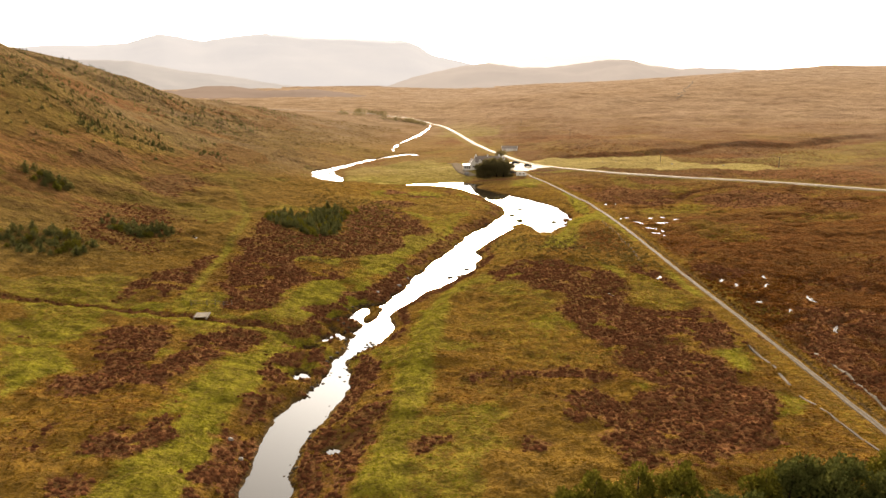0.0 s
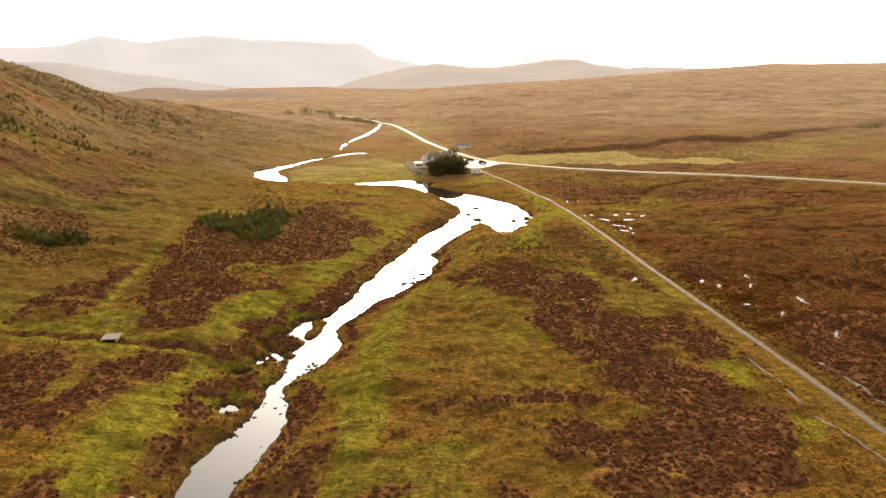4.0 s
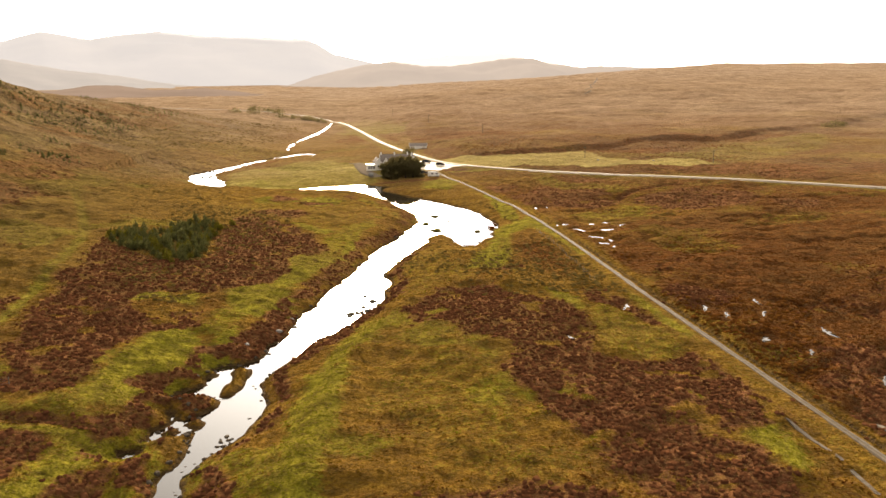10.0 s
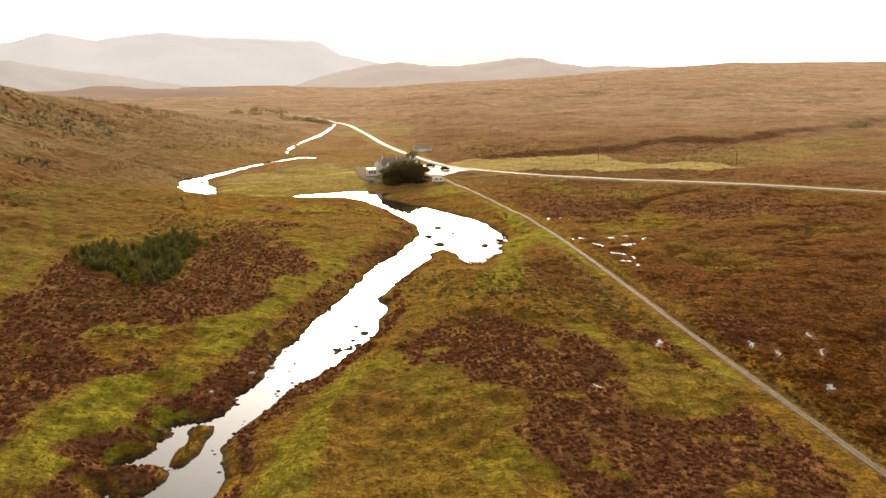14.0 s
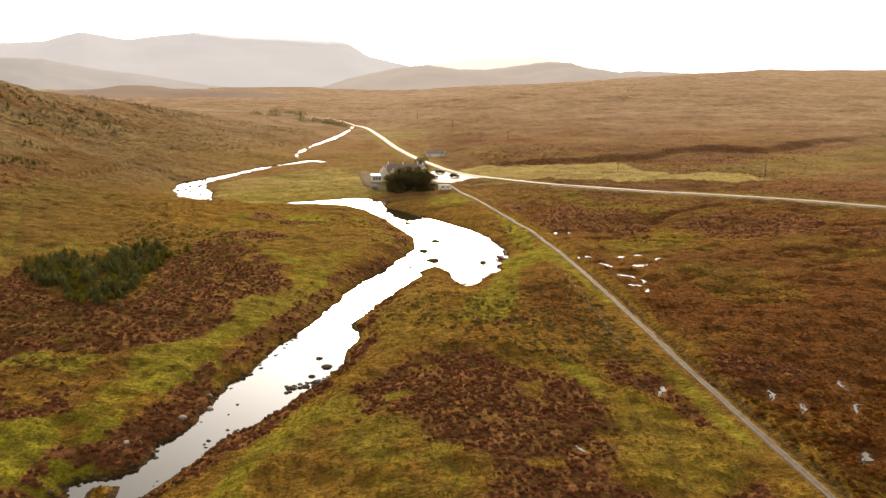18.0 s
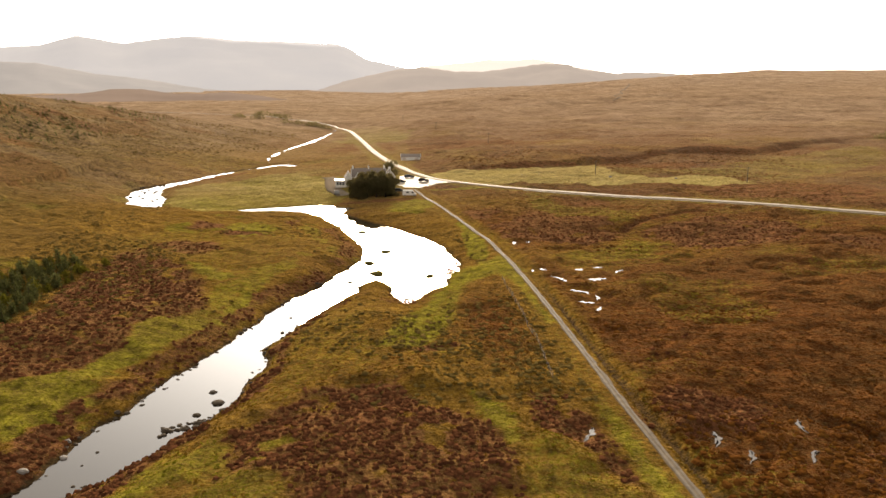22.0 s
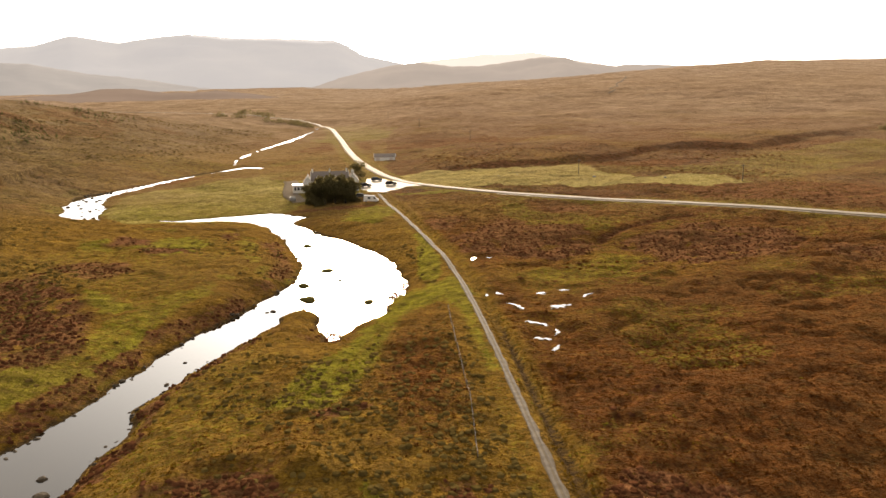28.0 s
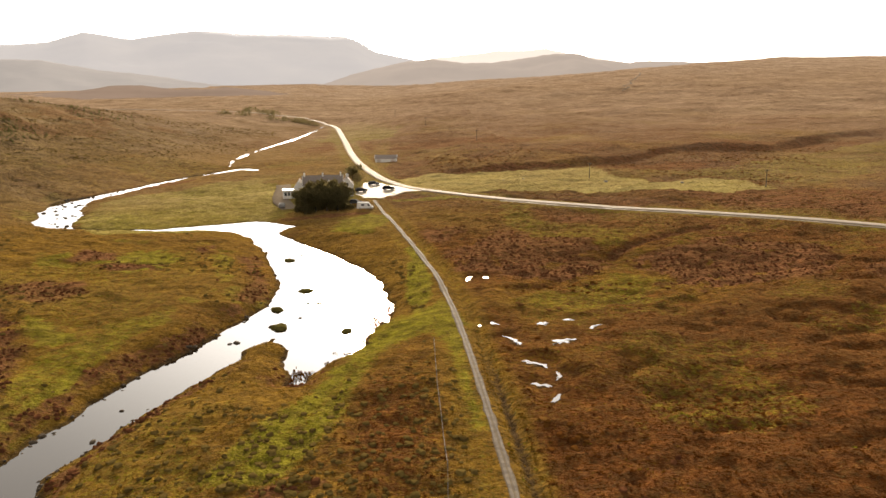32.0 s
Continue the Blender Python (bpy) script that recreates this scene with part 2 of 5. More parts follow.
def ground_height(x, y):
    x, y = np.asarray(x, float), np.asarray(y, float)
    z = plain(x, y)
    d = np.hypot(x - 25, y - 60)
    water = to_water(x, y)
    road = np.minimum(to_line(x, y, ROAD) - 3.5, to_line(x, y, TRACK) - 1.6)
    rough = ramp01(road, 0, 5) * (1 - 0.9 * np.exp(-((x - 26) / 24) ** 2 - ((y - 428) / 19) ** 2))
    far = ramp01(d, 250, 900)
    hill = ramp01(z, 8, 30)
    wide = np.maximum(ramp01(x, 66, 84), np.maximum(ramp01(-x, 40, 70), ramp01(y, 330, 420)))
    beyond = ramp01(y + 0.3 * np.abs(x), 470, 640) * ramp01(road, 4, 30)
    z = z + rough * ((0.55 + 0.45 * wide) * waves(x, y, 22, 1) + (0.36 - 0.06 * wide) * waves(x, y, 5.5, 2, 3) + 0.24 * waves(x, y, 2.3, 6, 2) + hill * (2.6 * waves(x, y, 60, 3, 4) + 1.3 * waves(x * 0.6, y, 24, 16, 3)) + beyond * (1.5 * waves(x, y, 75, 14, 3) + 0.9 * waves(x, y, 26, 15, 3)) + far * 4.0 * waves(x, y, 240, 4, 4) * ramp01(y, 500, 1200))
    # peat hags beyond the track
    hags = ramp01(x, 64, 70) * ramp01(-x, -150, -110) * ramp01(y, 110, 130) * ramp01(-y, -215, -195)
    hags = np.maximum(hags, 0.55 * ramp01(x, 66, 74) * ramp01(y, 205, 225) * ramp01(-y, -345, -315))
    z = z - hags * 0.9 * ramp01(np.abs(waves(x, y, 13, 31, 3)), 0.16, 0.02)
    # the scarp over the burn
    back = y - interp(x, SCARP)
    z = z + 2.8 * ramp01(back, 0, 9) * ramp01(x, 45, 95) * (1 - ramp01(back, 60, 160))
    # the lip of the terrace over the river
    z = z + 0.7 * np.exp(-(to_line(x, y, LIP) / 2.6) ** 2)
    # ditches and paths
    for deep, gully in zip((0.9, 0.8, 0.35), GULLIES):
        z = z - deep * np.exp(-(to_line(x, y, gully) / 1.5) ** 2)
    z = z - 0.6 * ramp01(-x, 24, 34) * np.exp(-(to_line(x, y, DITCH) / 0.9) ** 2) - 0.25 * np.exp(-(to_line(x, y, OLD_PATH) / 1.2) ** 2)
    z = z - 0.9 * np.exp(-((to_line(x, y, TRACK) - 2.4) / 0.8) ** 2) * (x > interp(y, [(q, p) for p, q in TRACK]))
    # river banks
    bank = 1 - np.exp(-np.maximum(water, 0) / (5.0 + 1.6 * waves(x, y, 14, 7, 2) + 5 * ramp01(y, 300, 340) + 12 * ramp01(y, 352, 400) + 28 * ramp01(y, 520, 620)))
    z = np.where(water > 0, 0.06 + z * bank, np.maximum(0.3 * water, -0.9))
    z = np.where((water > 0) & (z < 0.06), 0.06, z)
    return level_pools(x, y, z)


def height(x, y):
    return float(ground_height(np.array([float(x)]), np.array([float(y)]))[0])


def smooth_height(x, y):
    return float(np.mean(ground_height(x + np.array([0, 3, -3, 0, 0.0]), y + np.array([0, 0, 0, 3, -3.0]))))

# ---- land cover: patches as x, y, half sizes ----
HEATHER_SPOTS = [(82, 158, 10, 12), (72, 129, 7, 14), (70, 196, 9, 7), (30, 388, 14, 3), (160, 470, 30, 9), (230, 530, 40, 9),
                 (-183, 439, 22, 40), (-150, 640, 18, 30), (18, 620, 22, 40), (90, 600, 40, 26)]
LIP = [(-8, 88), (-6, 120), (-2, 150), (4, 176), (13, 197), (23, 209), (32, 211), (41, 203), (46, 192), (50, 184)]
HEATHER_LOW = [[(-58, 111), (-61, 116), (-60, 128), (-64, 133), (-62, 141), (-60, 144), (-48, 147), (-49, 136), (-44, 126), (-42, 114), (-49, 111)],
               [(-42, 114), (-47, 125), (-48, 140), (-48, 146), (-36, 150), (-34, 143), (-35, 132), (-38, 133), (-41, 126), (-42, 121)],
               [(-43, 92), (-47, 96), (-46, 100), (-39, 104), (-37, 100), (-40, 94)],
               [(-47, 82), (-47, 87), (-43, 88), (-42, 84), (-44, 82)],
               [(-56, 93), (-59, 98), (-53, 100), (-53, 94)],
               [(-29, 86), (-29, 97), (-30, 106), (-23, 108), (-24, 98), (-25, 89)]]
HEATHER_BRIDGE = [[(-68, 158), (-68, 169), (-62, 184), (-61, 203), (-60, 207), (-57, 204), (-56, 178), (-55, 164), (-60, 159)],
                  [(-50, 175), (-54, 202), (-49, 211), (-42, 203), (-31, 186), (-34, 180), (-35, 165), (-37, 157), (-43, 157), (-46, 158)],
                  [(-16, 104), (-13, 114), (-9, 119), (-8, 113), (-10, 105), (-11, 96), (-12, 86), (-14, 86), (-14, 93)]]
HEATHER_PLANTED = [[(-58, 252), (-48, 238), (-39, 230), (-30, 236), (-33, 263), (-32, 289), (-23, 291), (-8, 267), (-4, 249), (-12, 238), (-12, 225), (-19, 215), (-25, 209), (-33, 209), (-40, 203), (-51, 197), (-59, 215), (-54, 224), (-58, 241)],
                   [(-50, 195), (-40, 191), (-37, 184), (-38, 175), (-42, 175)],
                   [(-33, 191), (-29, 197), (-25, 197), (-24, 187), (-30, 184)],
                   [(-17, 185), (-16, 192), (-9, 197), (-6, 200), (-6, 187), (-11, 176), (-14, 174)]]
HEATHER_STRIP = [[(49, 203), (52, 204), (55, 196), (56.5, 189), (57, 180), (55.5, 178), (53, 184), (51, 194)]]
HEATHER_TERRACE = [[(11, 191), (15, 199), (22, 207), (29, 210), (37, 199), (40, 197), (43, 190), (44, 184), (43, 177), (41, 168), (40, 164), (45, 161), (49, 162), (57, 168), (58, 162), (58, 156), (58, 152), (26, 154), (26, 160), (27, 167), (23, 173), (17, 181), (12, 180)],
                   [(49, 203), (52, 199), (55, 187), (53, 185), (49, 192)]]
HEATHER_SOUTH = [[(34, 142), (44, 140), (49, 132), (49, 122), (53, 120), (52, 113), (46, 100), (39, 98), (39, 105), (33, 103), (30, 108), (29, 116), (36, 119), (31, 128)],
                 [(3, 124), (8, 127), (17, 128), (26, 126), (30, 124), (26, 122), (17, 124), (9, 122)],
                 [(15, 110), (19, 117), (25, 120), (27, 116), (28, 114), (30, 108), (32, 103), (27, 101), (26, 105), (23, 108), (19, 106)],
                 [(22, 103), (26, 105), (32, 103), (39, 105), (39, 98), (37, 92), (30, 93), (24, 92), (23, 98)],
                 [(11, 102), (16, 103), (17, 100), (13, 98), (11, 99)],
                 [(-5, 102), (-2, 104), (1, 102), (1, 98), (-4, 98)],
                 [(26, 156), (42, 158), (58, 158), (56, 147), (54, 139), (48, 137), (47, 147), (42, 140), (38, 134), (31, 136), (26, 145)],
                 [(57, 147), (60.4, 146.5), (60.6, 141), (58.2, 138), (57.4, 143)]]
HEATHER_BEND = [[(12, 266), (14, 277), (17, 288), (18, 301), (19, 310), (11, 335), (14, 335), (21, 316), (23, 305), (21, 292), (17, 280), (17, 273), (14, 264)],
                [(-26, 284), (-30, 292), (-27, 296), (-20, 285), (-13, 279), (-11, 272), (-11, 263), (-15, 260)],
                [(-28, 301), (-23, 306), (-14, 307), (-9, 298), (-14, 292), (-20, 291)],
                [(-24, 323), (-24, 333), (-16, 334), (-15, 324)],
                [(-16, 318), (-12, 323), (0, 322), (0, 318), (-12, 315)],
                [(0, 340), (4, 343), (6, 337), (2, 336)],
                [(34, 222), (35, 224), (42, 223), (41, 221), (36, 220)]]
HEATHER_EAST = [[(51, 340), (56, 353), (65, 351), (61, 339), (55, 334)],
                [(61, 325), (78, 353), (83, 342), (94, 330), (94, 313), (82, 299), (71, 304), (61, 308)],
                [(140, 398), (173, 401), (212, 380), (188, 343), (167, 362), (148, 375)],
                [(91, 376), (107, 364), (103, 356), (90, 366)],
                [(143, 302), (160, 300), (149, 283), (139, 291)],
                [(100, 316), (124, 331), (135, 325), (147, 318), (142, 302), (123, 293), (108, 289)]]
BRACKEN = [[(-131, 274), (-133, 286), (-128, 308), (-116, 310), (-117, 290), (-124, 270)],
           [(-107, 278), (-110, 293), (-105, 317), (-95, 306), (-91, 283), (-96, 270), (-101, 269)],
           [(-143, 555), (-143, 587), (-129, 644), (-114, 632), (-118, 589), (-132, 559)],
           [(-145, 261), (-150, 292), (-144, 301), (-141, 285)],
           [(-122, 371), (-121, 445), (-92, 426), (-95, 373), (-107, 353)]]
GREEN_LOW = [[(-33, 148), (-25, 150), (-25, 142), (-29, 135), (-29, 126), (-30, 116), (-32, 110), (-30, 97), (-31, 88), (-31, 84), (-42, 82), (-41, 90), (-37, 98), (-37, 109), (-40, 115), (-37, 127), (-34, 136)],
             [(-80, 137), (-76, 141), (-63, 145), (-62, 143), (-64, 134), (-67, 130), (-76, 129)],
             [(-76, 129), (-66, 129), (-60, 122), (-62, 117), (-65, 109)],
             [(-35, 159), (-33, 175), (-31, 186), (-25, 188), (-22, 178), (-22, 162), (-27, 155), (-33, 154)],
             [(-65, 151), (-63, 157), (-57, 157), (-55, 151), (-61, 150)]]
GREEN_CREST = [[(-5, 164), (-7, 144), (-8, 124), (-8, 113), (-10, 98), (-12, 86), (-4, 86), (-4, 98), (-3, 113), (-2, 119), (0, 144), (2, 166)],
               [(-1, 173), (4, 182), (11, 193), (11, 188), (7, 181), (2, 172), (0, 165), (-2, 159), (-4, 159), (-3, 166)],
               [(41, 203), (45, 198), (45, 189), (43, 186), (41, 196)]]
GREEN_VERGE = [[(57.5, 202), (58.6, 196), (58.6, 185), (59.5, 172), (57.5, 171), (56.8, 178), (56.6, 189)]]
GREEN_POOL = [[(43, 275), (50, 282), (58, 289), (61, 273), (55, 277), (44, 261), (38, 238), (31, 223), (28, 224), (32, 238), (38, 249)],
              [(38, 239), (41, 249), (46, 268), (50, 277), (54, 280), (46, 262), (43, 247), (40, 231), (36, 223), (32, 222), (32, 230)],
              [(52, 284), (58, 292), (59, 270), (59, 248), (59, 235), (58, 235), (57, 248), (56, 270)],
              [(49, 137), (55, 141), (54, 130), (51, 127)]]
GREEN_WESTBANK = [[(-31, 160), (-29, 169), (-29, 178), (-22, 180), (-18, 190), (-16, 183), (-17, 174), (-21, 170), (-23, 164), (-24, 161)],
                  [(-22, 197), (-23, 210), (-17, 217), (-11, 213), (-8, 206), (-9, 197), (-16, 195)],
                  [(-13, 234), (-13, 246), (-6, 243), (1, 243), (-3, 233), (-9, 221), (-14, 213), (-13, 225)],
                  [(-45, 204), (-39, 208), (-31, 204), (-28, 208), (-27, 200), (-35, 202), (-41, 201)],
                  [(-2, 233), (-6, 241), (-2, 240), (0, 248), (1, 263), (6, 257), (4, 244), (2, 233)],
                  [(-17, 285), (-11, 282), (-2, 272), (-7, 269), (-12, 275)]]
GREEN_EAST = [[(78, 385), (96, 398), (88, 364), (101, 356), (107, 339), (101, 325), (88, 327), (80, 348)],
              [(94, 305), (102, 296), (93, 284), (79, 280), (73, 286)],
              [(155, 453), (239, 501), (320, 546), (263, 459), (190, 407)]]
DRY_LAWN = [[(45, 190), (49, 190), (54, 182), (58, 172), (52, 160), (46, 162), (41, 166), (42, 177)]]
MEADOW = [[(-53, 409), (-52, 428), (-37, 446), (-20, 469), (-6, 473), (9, 432), (10, 377), (-8, 368), (-27, 354), (-39, 368)]]
STREAM_BANK = [[(-64, 427), (-67, 450), (-54, 473), (-34, 484), (-37, 466), (-50, 448), (-58, 424)]]
GREEN_FAR = [(-25, 405, 30, 22), (5, 420, 26, 22), (-5, 440, 20, 24), (-9, 325, 8, 12), 
             (53, 312, 2.5, 26), (64, 440, 14, 20), (60, 408, 12, 4), (40, 372, 8, 14), (22, 700, 26, 60), (14, 800, 20, 50)]
SIDE_PATHS = [[(56.6, 142), (57.4, 138), (57.7, 135), (58, 132), (57.6, 127), (57, 122)], [(56.8, 118), (57.6, 112), (58.2, 104), (59, 96), (60, 86)], [(69, 140), (68.3, 125), (67.4, 112), (67, 100)]]
GREEN_SOFT = [(20, 226, 14, 26), (-8, 305, 22, 34), (16, 150, 14, 30), (84, 280, 16, 12), (90, 338, 14, 10), (96, 259, 12, 6), (104, 316, 14, 8), (130, 345, 22, 7), (112, 300, 20, 6), (-90, 400, 14, 30), (150, 440, 30, 30), (230, 470, 60, 25), (260, 400, 40, 30), (60, 560, 40, 30), (-60, 520, 30, 30)]
GULLIES = [[(97, 320), (103, 325), (110, 331), (118, 338), (130, 346)], [(86, 405), (100, 397), (112, 388), (122, 375)], [(99, 294), (117, 301), (133, 304), (150, 303)]]
FIELD = [(55, 428), (50, 458), (66, 466), (128, 470), (131, 448), (141, 436), (137, 420), (151, 429), (172, 426), (174, 402), (157, 396), (139, 406), (121, 410), (77, 417)]
YARD = [(52, 424), (60, 424), (46, 440), (40, 452), (36, 448), (36, 432), (34, 420), (38, 412), (44, 412)]


def patches(x, y, spots, wobble):
    m = np.full(np.shape(x), -1.0)
    for cx, cy, rx, ry in spots:
        near = (np.abs(x - cx) < 2.2 * rx) & (np.abs(y - cy) < 2.2 * ry)
        if near.any():
            m[near] = np.maximum(m[near], 1 - np.hypot((x[near] - cx) / rx, (y[near] - cy) / ry))
    return ramp01(m + wobble, -0.26, 0.26)


def shapes(x, y, outlines, wobble):
    m = np.full(np.shape(x), -20.0)
    for s in outlines:
        p = np.array(s, float)
        near = (x > p[:, 0].min() - 9) & (x < p[:, 0].max() + 9) & (y > p[:, 1].min() - 9) & (y < p[:, 1].max() + 9)
        if near.any():
            u, v = x[near], y[near]
            d = to_line(u, v, s + s[:1])
            m[near] = np.maximum(m[near], np.where(in_shape(u, v, s), d, -d))
    return ramp01(m + wobble, -2.2, 2.2)


def cover(x, y):
    """How much heather, green grass and rust-coloured moor grass grows at a place, each 0 to 1; the rest is straw."""
    near = 1 - ramp01(np.hypot(x - 20, y - 200), 230, 480)
    w = 0.42 * waves(x, y, 13, 41, 4) + 0.30 * waves(x, y, 4, 44, 3) + 0.14 * waves(x, y, 1.3, 42, 2)
    beds = np.maximum(shapes(x, y, HEATHER_LOW + HEATHER_BRIDGE + HEATHER_PLANTED + HEATHER_TERRACE + HEATHER_SOUTH, 3.6 * w), shapes(x, y, HEATHER_STRIP + HEATHER_BEND, 1.6 * w))
    moor_beds = shapes(x, y, HEATHER_EAST, 6.0 * w)
    lawns = np.maximum(shapes(x, y, GREEN_LOW + GREEN_WESTBANK, 3.2 * w), shapes(x, y, GREEN_CREST + GREEN_VERGE + GREEN_POOL, 1.8 * w))
    heather = np.maximum(patches(x, y, HEATHER_SPOTS, w), np.maximum(beds, moor_beds))
    green = np.maximum(patches(x, y, GREEN_FAR, 0.7 * w), np.maximum(lawns, 0.5 * shapes(x, y, GREEN_EAST, 7.0 * w)))
    dry = shapes(x, y, DRY_LAWN, 1.8 * w)
    heather = heather * (1 - 0.85 * np.maximum(np.maximum(lawns, dry) - beds, 0))
    green = np.maximum(green, 0.45 * dry)
    green = np.maximum(green, 0.34 * patches(x, y, GREEN_SOFT, w))
    water = to_water(x, y)
    left = x < interp(y, [(b, a) for a, b in LEFT_EDGE[:30]])
    close = (y > 40) & (y < 340)
    heather = np.maximum(heather, close * left * ramp01(water + 5 * w, 0.6, 2.0) * ramp01(-water + 4 * w, -6, -4) * (0.9 - 0.25 * ramp01(y, 200, 225)))
    green = np.maximum(green, close * left * ramp01(water + 5 * w, 7, 9) * ramp01(-water + 8 * w, -17, -12) * 0.6)
    heather = np.maximum(heather, close * ~left * ramp01(water + 4 * w, 0.5, 1.5) * ramp01(-water + 4 * w, -5.0, -3.0) * ramp01(-y, -275, -245) * 0.9)
    big = waves(x, y, 38, 51, 4)
    path = interp(y, [(b, a) for a, b in TRACK])
    moor = ramp01(x - path + 3 * w, 1, 5)
    hillside = ramp01(-x + 10 * w, 60, 90)
    rust = np.clip(np.maximum(moor * (0.98 - 0.20 * ramp01(y, 260, 330) + 0.6 * big), hillside * (0.22 + 0.6 * big)), 0, 1)
    rust = np.maximum(rust, near * ramp01(waves(x, y, 26, 55, 3), 0.25, 0.6) * 0.4)
    rust = np.maximum(rust, ramp01(y, 480, 620) * (0.35 + 0.4 * big))
    rust = np.maximum(rust, 0.8 * np.exp(-((x - 48) / 8) ** 2 - ((y - 235) / 26) ** 2))
    wild = moor * ramp01(waves(x, y, 17, 57, 4) + 0.1 * w, 0.16, 0.46) * (0.5 - 0.28 * ramp01(y, 190, 230)) + ramp01(y, 450, 560) * ramp01(waves(x, y * 2.2, 130, 58, 4), 0.05, 0.4) * 0.35
    wild = wild + hillside * ramp01(waves(x, y * 1.3, 34, 59, 4), 0.15, 0.5) * 0.75
    heather = np.clip(np.maximum(heather, wild), 0, 1)
    heather = heather * ramp01(waves(x, y, 3.2, 46, 3) + 0.5 * heather, -0.32, 0.16)
    heather = heather * (1 - 0.8 * ramp01(-x, 25, 34) * ramp01(-y, -165, -150) * ramp01(waves(x * 0.6, y, 7, 47, 3), 0.16, 0.40))
    back = y - interp(x, SCARP)
    bracken = shapes(x, y, BRACKEN, 6.0 * w)
    heather = np.maximum(heather, 0.95 * bracken)
    for gully in GULLIES:
        heather = np.maximum(heather, (0.5 if gully is GULLIES[2] else 0.95) * np.exp(-(to_line(x, y, gully) / 1.6) ** 2))
    scarp = ramp01(x, 50, 90) * ramp01(back, 0, 3) * ramp01(-back - 5 * w, -9, -4) * ramp01(waves(x, y, 26, 63, 3), -0.5, -0.1)
    heather = np.maximum(heather, scarp)
    wild_green = ramp01(waves(x, y, 23, 61, 4), 0.42, 0.66) * (1 - 0.55 * moor) * 0.65
    wild_green = np.maximum(wild_green, moor * ramp01(waves(x * 0.55, y, 17, 64, 4), 0.16, 0.5) * ramp01(y, 100, 150) * 0.36)
    green = np.clip(np.maximum(green, wild_green * ramp01(-y, -900, -300)), 0, 1)
    ditch = to_line(x, y, DITCH)
    heather = np.maximum(heather, 0.8 * np.exp(-((ditch - 0.6) / 0.8) ** 2) * ramp01(-x, 24, 34))
    low_side = to_line(x, y, [(p, q - 2.4) for p, q in DITCH])
    green = np.maximum(green, 0.95 * np.exp(-(low_side / 1.3) ** 2) * ramp01(-x, 24, 34))
    heather = heather * (1 - 0.9 * np.exp(-(low_side / 1.3) ** 2) * ramp01(-x, 24, 34))
    trod = np.exp(-(to_line(x, y, OLD_PATH) / 1.7) ** 2)
    heather, green = heather * (1 - trod), np.maximum(green, 0.85 * trod)
    verge = np.exp(-((to_line(x, y, TRACK) - 2.6) / 2.2) ** 2)
    heather, rust = heather * (1 - 0.85 * verge), rust * (1 - 0.7 * verge)
    lane = np.exp(-((to_line(x, y, ROAD) - 4.5) / 3.5) ** 2)
    heather = heather * (1 - lane)
    green = np.maximum(green, np.maximum(0.55 * lane, 0.28 * verge))
    field = in_shape(x + 4 * w, y + 5 * w, FIELD) | (np.hypot((x + 12 - 5 * w) / 36, (y - 416 + 8 * w) / 32) < 1) | (np.hypot((x - 20) / 34, (y - 432) / 26) < 0.9)
    pasture = field * np.clip(0.8 + 0.6 * w, 0, 1) * np.where(x > 40, 1.0, 0.25)
    green = np.where(field, 0.75 + 0.5 * w, green)
    heather, rust = np.where(field, 0.15 * heather, heather), np.where(field, 0.2 * rust, rust)
    green = np.clip(green, 0, 1) * (1 - heather)
    bare = np.maximum(np.exp(-(np.maximum(water, 0) / 0.5) ** 2) * (water < 3), 0.4 * np.exp(-(to_line(x, y, TRACK) / 1.4) ** 2))
    hag = ramp01(x, 64, 70) * ramp01(-x, -150, -110) * ramp01(y, 110, 130) * ramp01(-y, -215, -195) * ramp01(np.abs(waves(x, y, 13, 31, 3)), 0.12, 0.03)
    drain = np.exp(-((to_line(x, y, TRACK) - 2.4) / 0.7) ** 2) * (x > path) * ramp01(-y, -290, -240)
    bare = np.maximum(bare, np.maximum(0.9 * drain, 0.5 * bracken))
    bare = np.maximum(bare, np.maximum(0.45 * hag, 0.8 * (to_pool(x, y) < 0.0)))
    # far moor cover, with haze put into its colour by distance
    hazed_upland = ramp01(np.hypot(x - 30, y - 100), 360, 850) * ramp01(y + 0.12 * np.abs(x), 470, 580)
    meadow = shapes(x, y, MEADOW, 4.0 * w)
    green = np.maximum(green, 0.9 * meadow)
    heather, rust = heather * (1 - 0.85 * meadow), rust * (1 - 0.8 * meadow)
    heather = np.maximum(heather, 0.9 * shapes(x, y, STREAM_BANK, 5.0 * w))
    pasture = np.maximum(pasture, meadow * np.clip(0.52 + 0.5 * w, 0, 0.8))
    brae = (1 - 0.9 * meadow) * ramp01(interp(y, FOOT) - x + 12 * w, -78, -12) * ramp01(y, 130, 200) * (1 - 0.85 * heather)
    return heather, green, rust, np.clip(bare, 0, 1), pasture, hazed_upland, brae


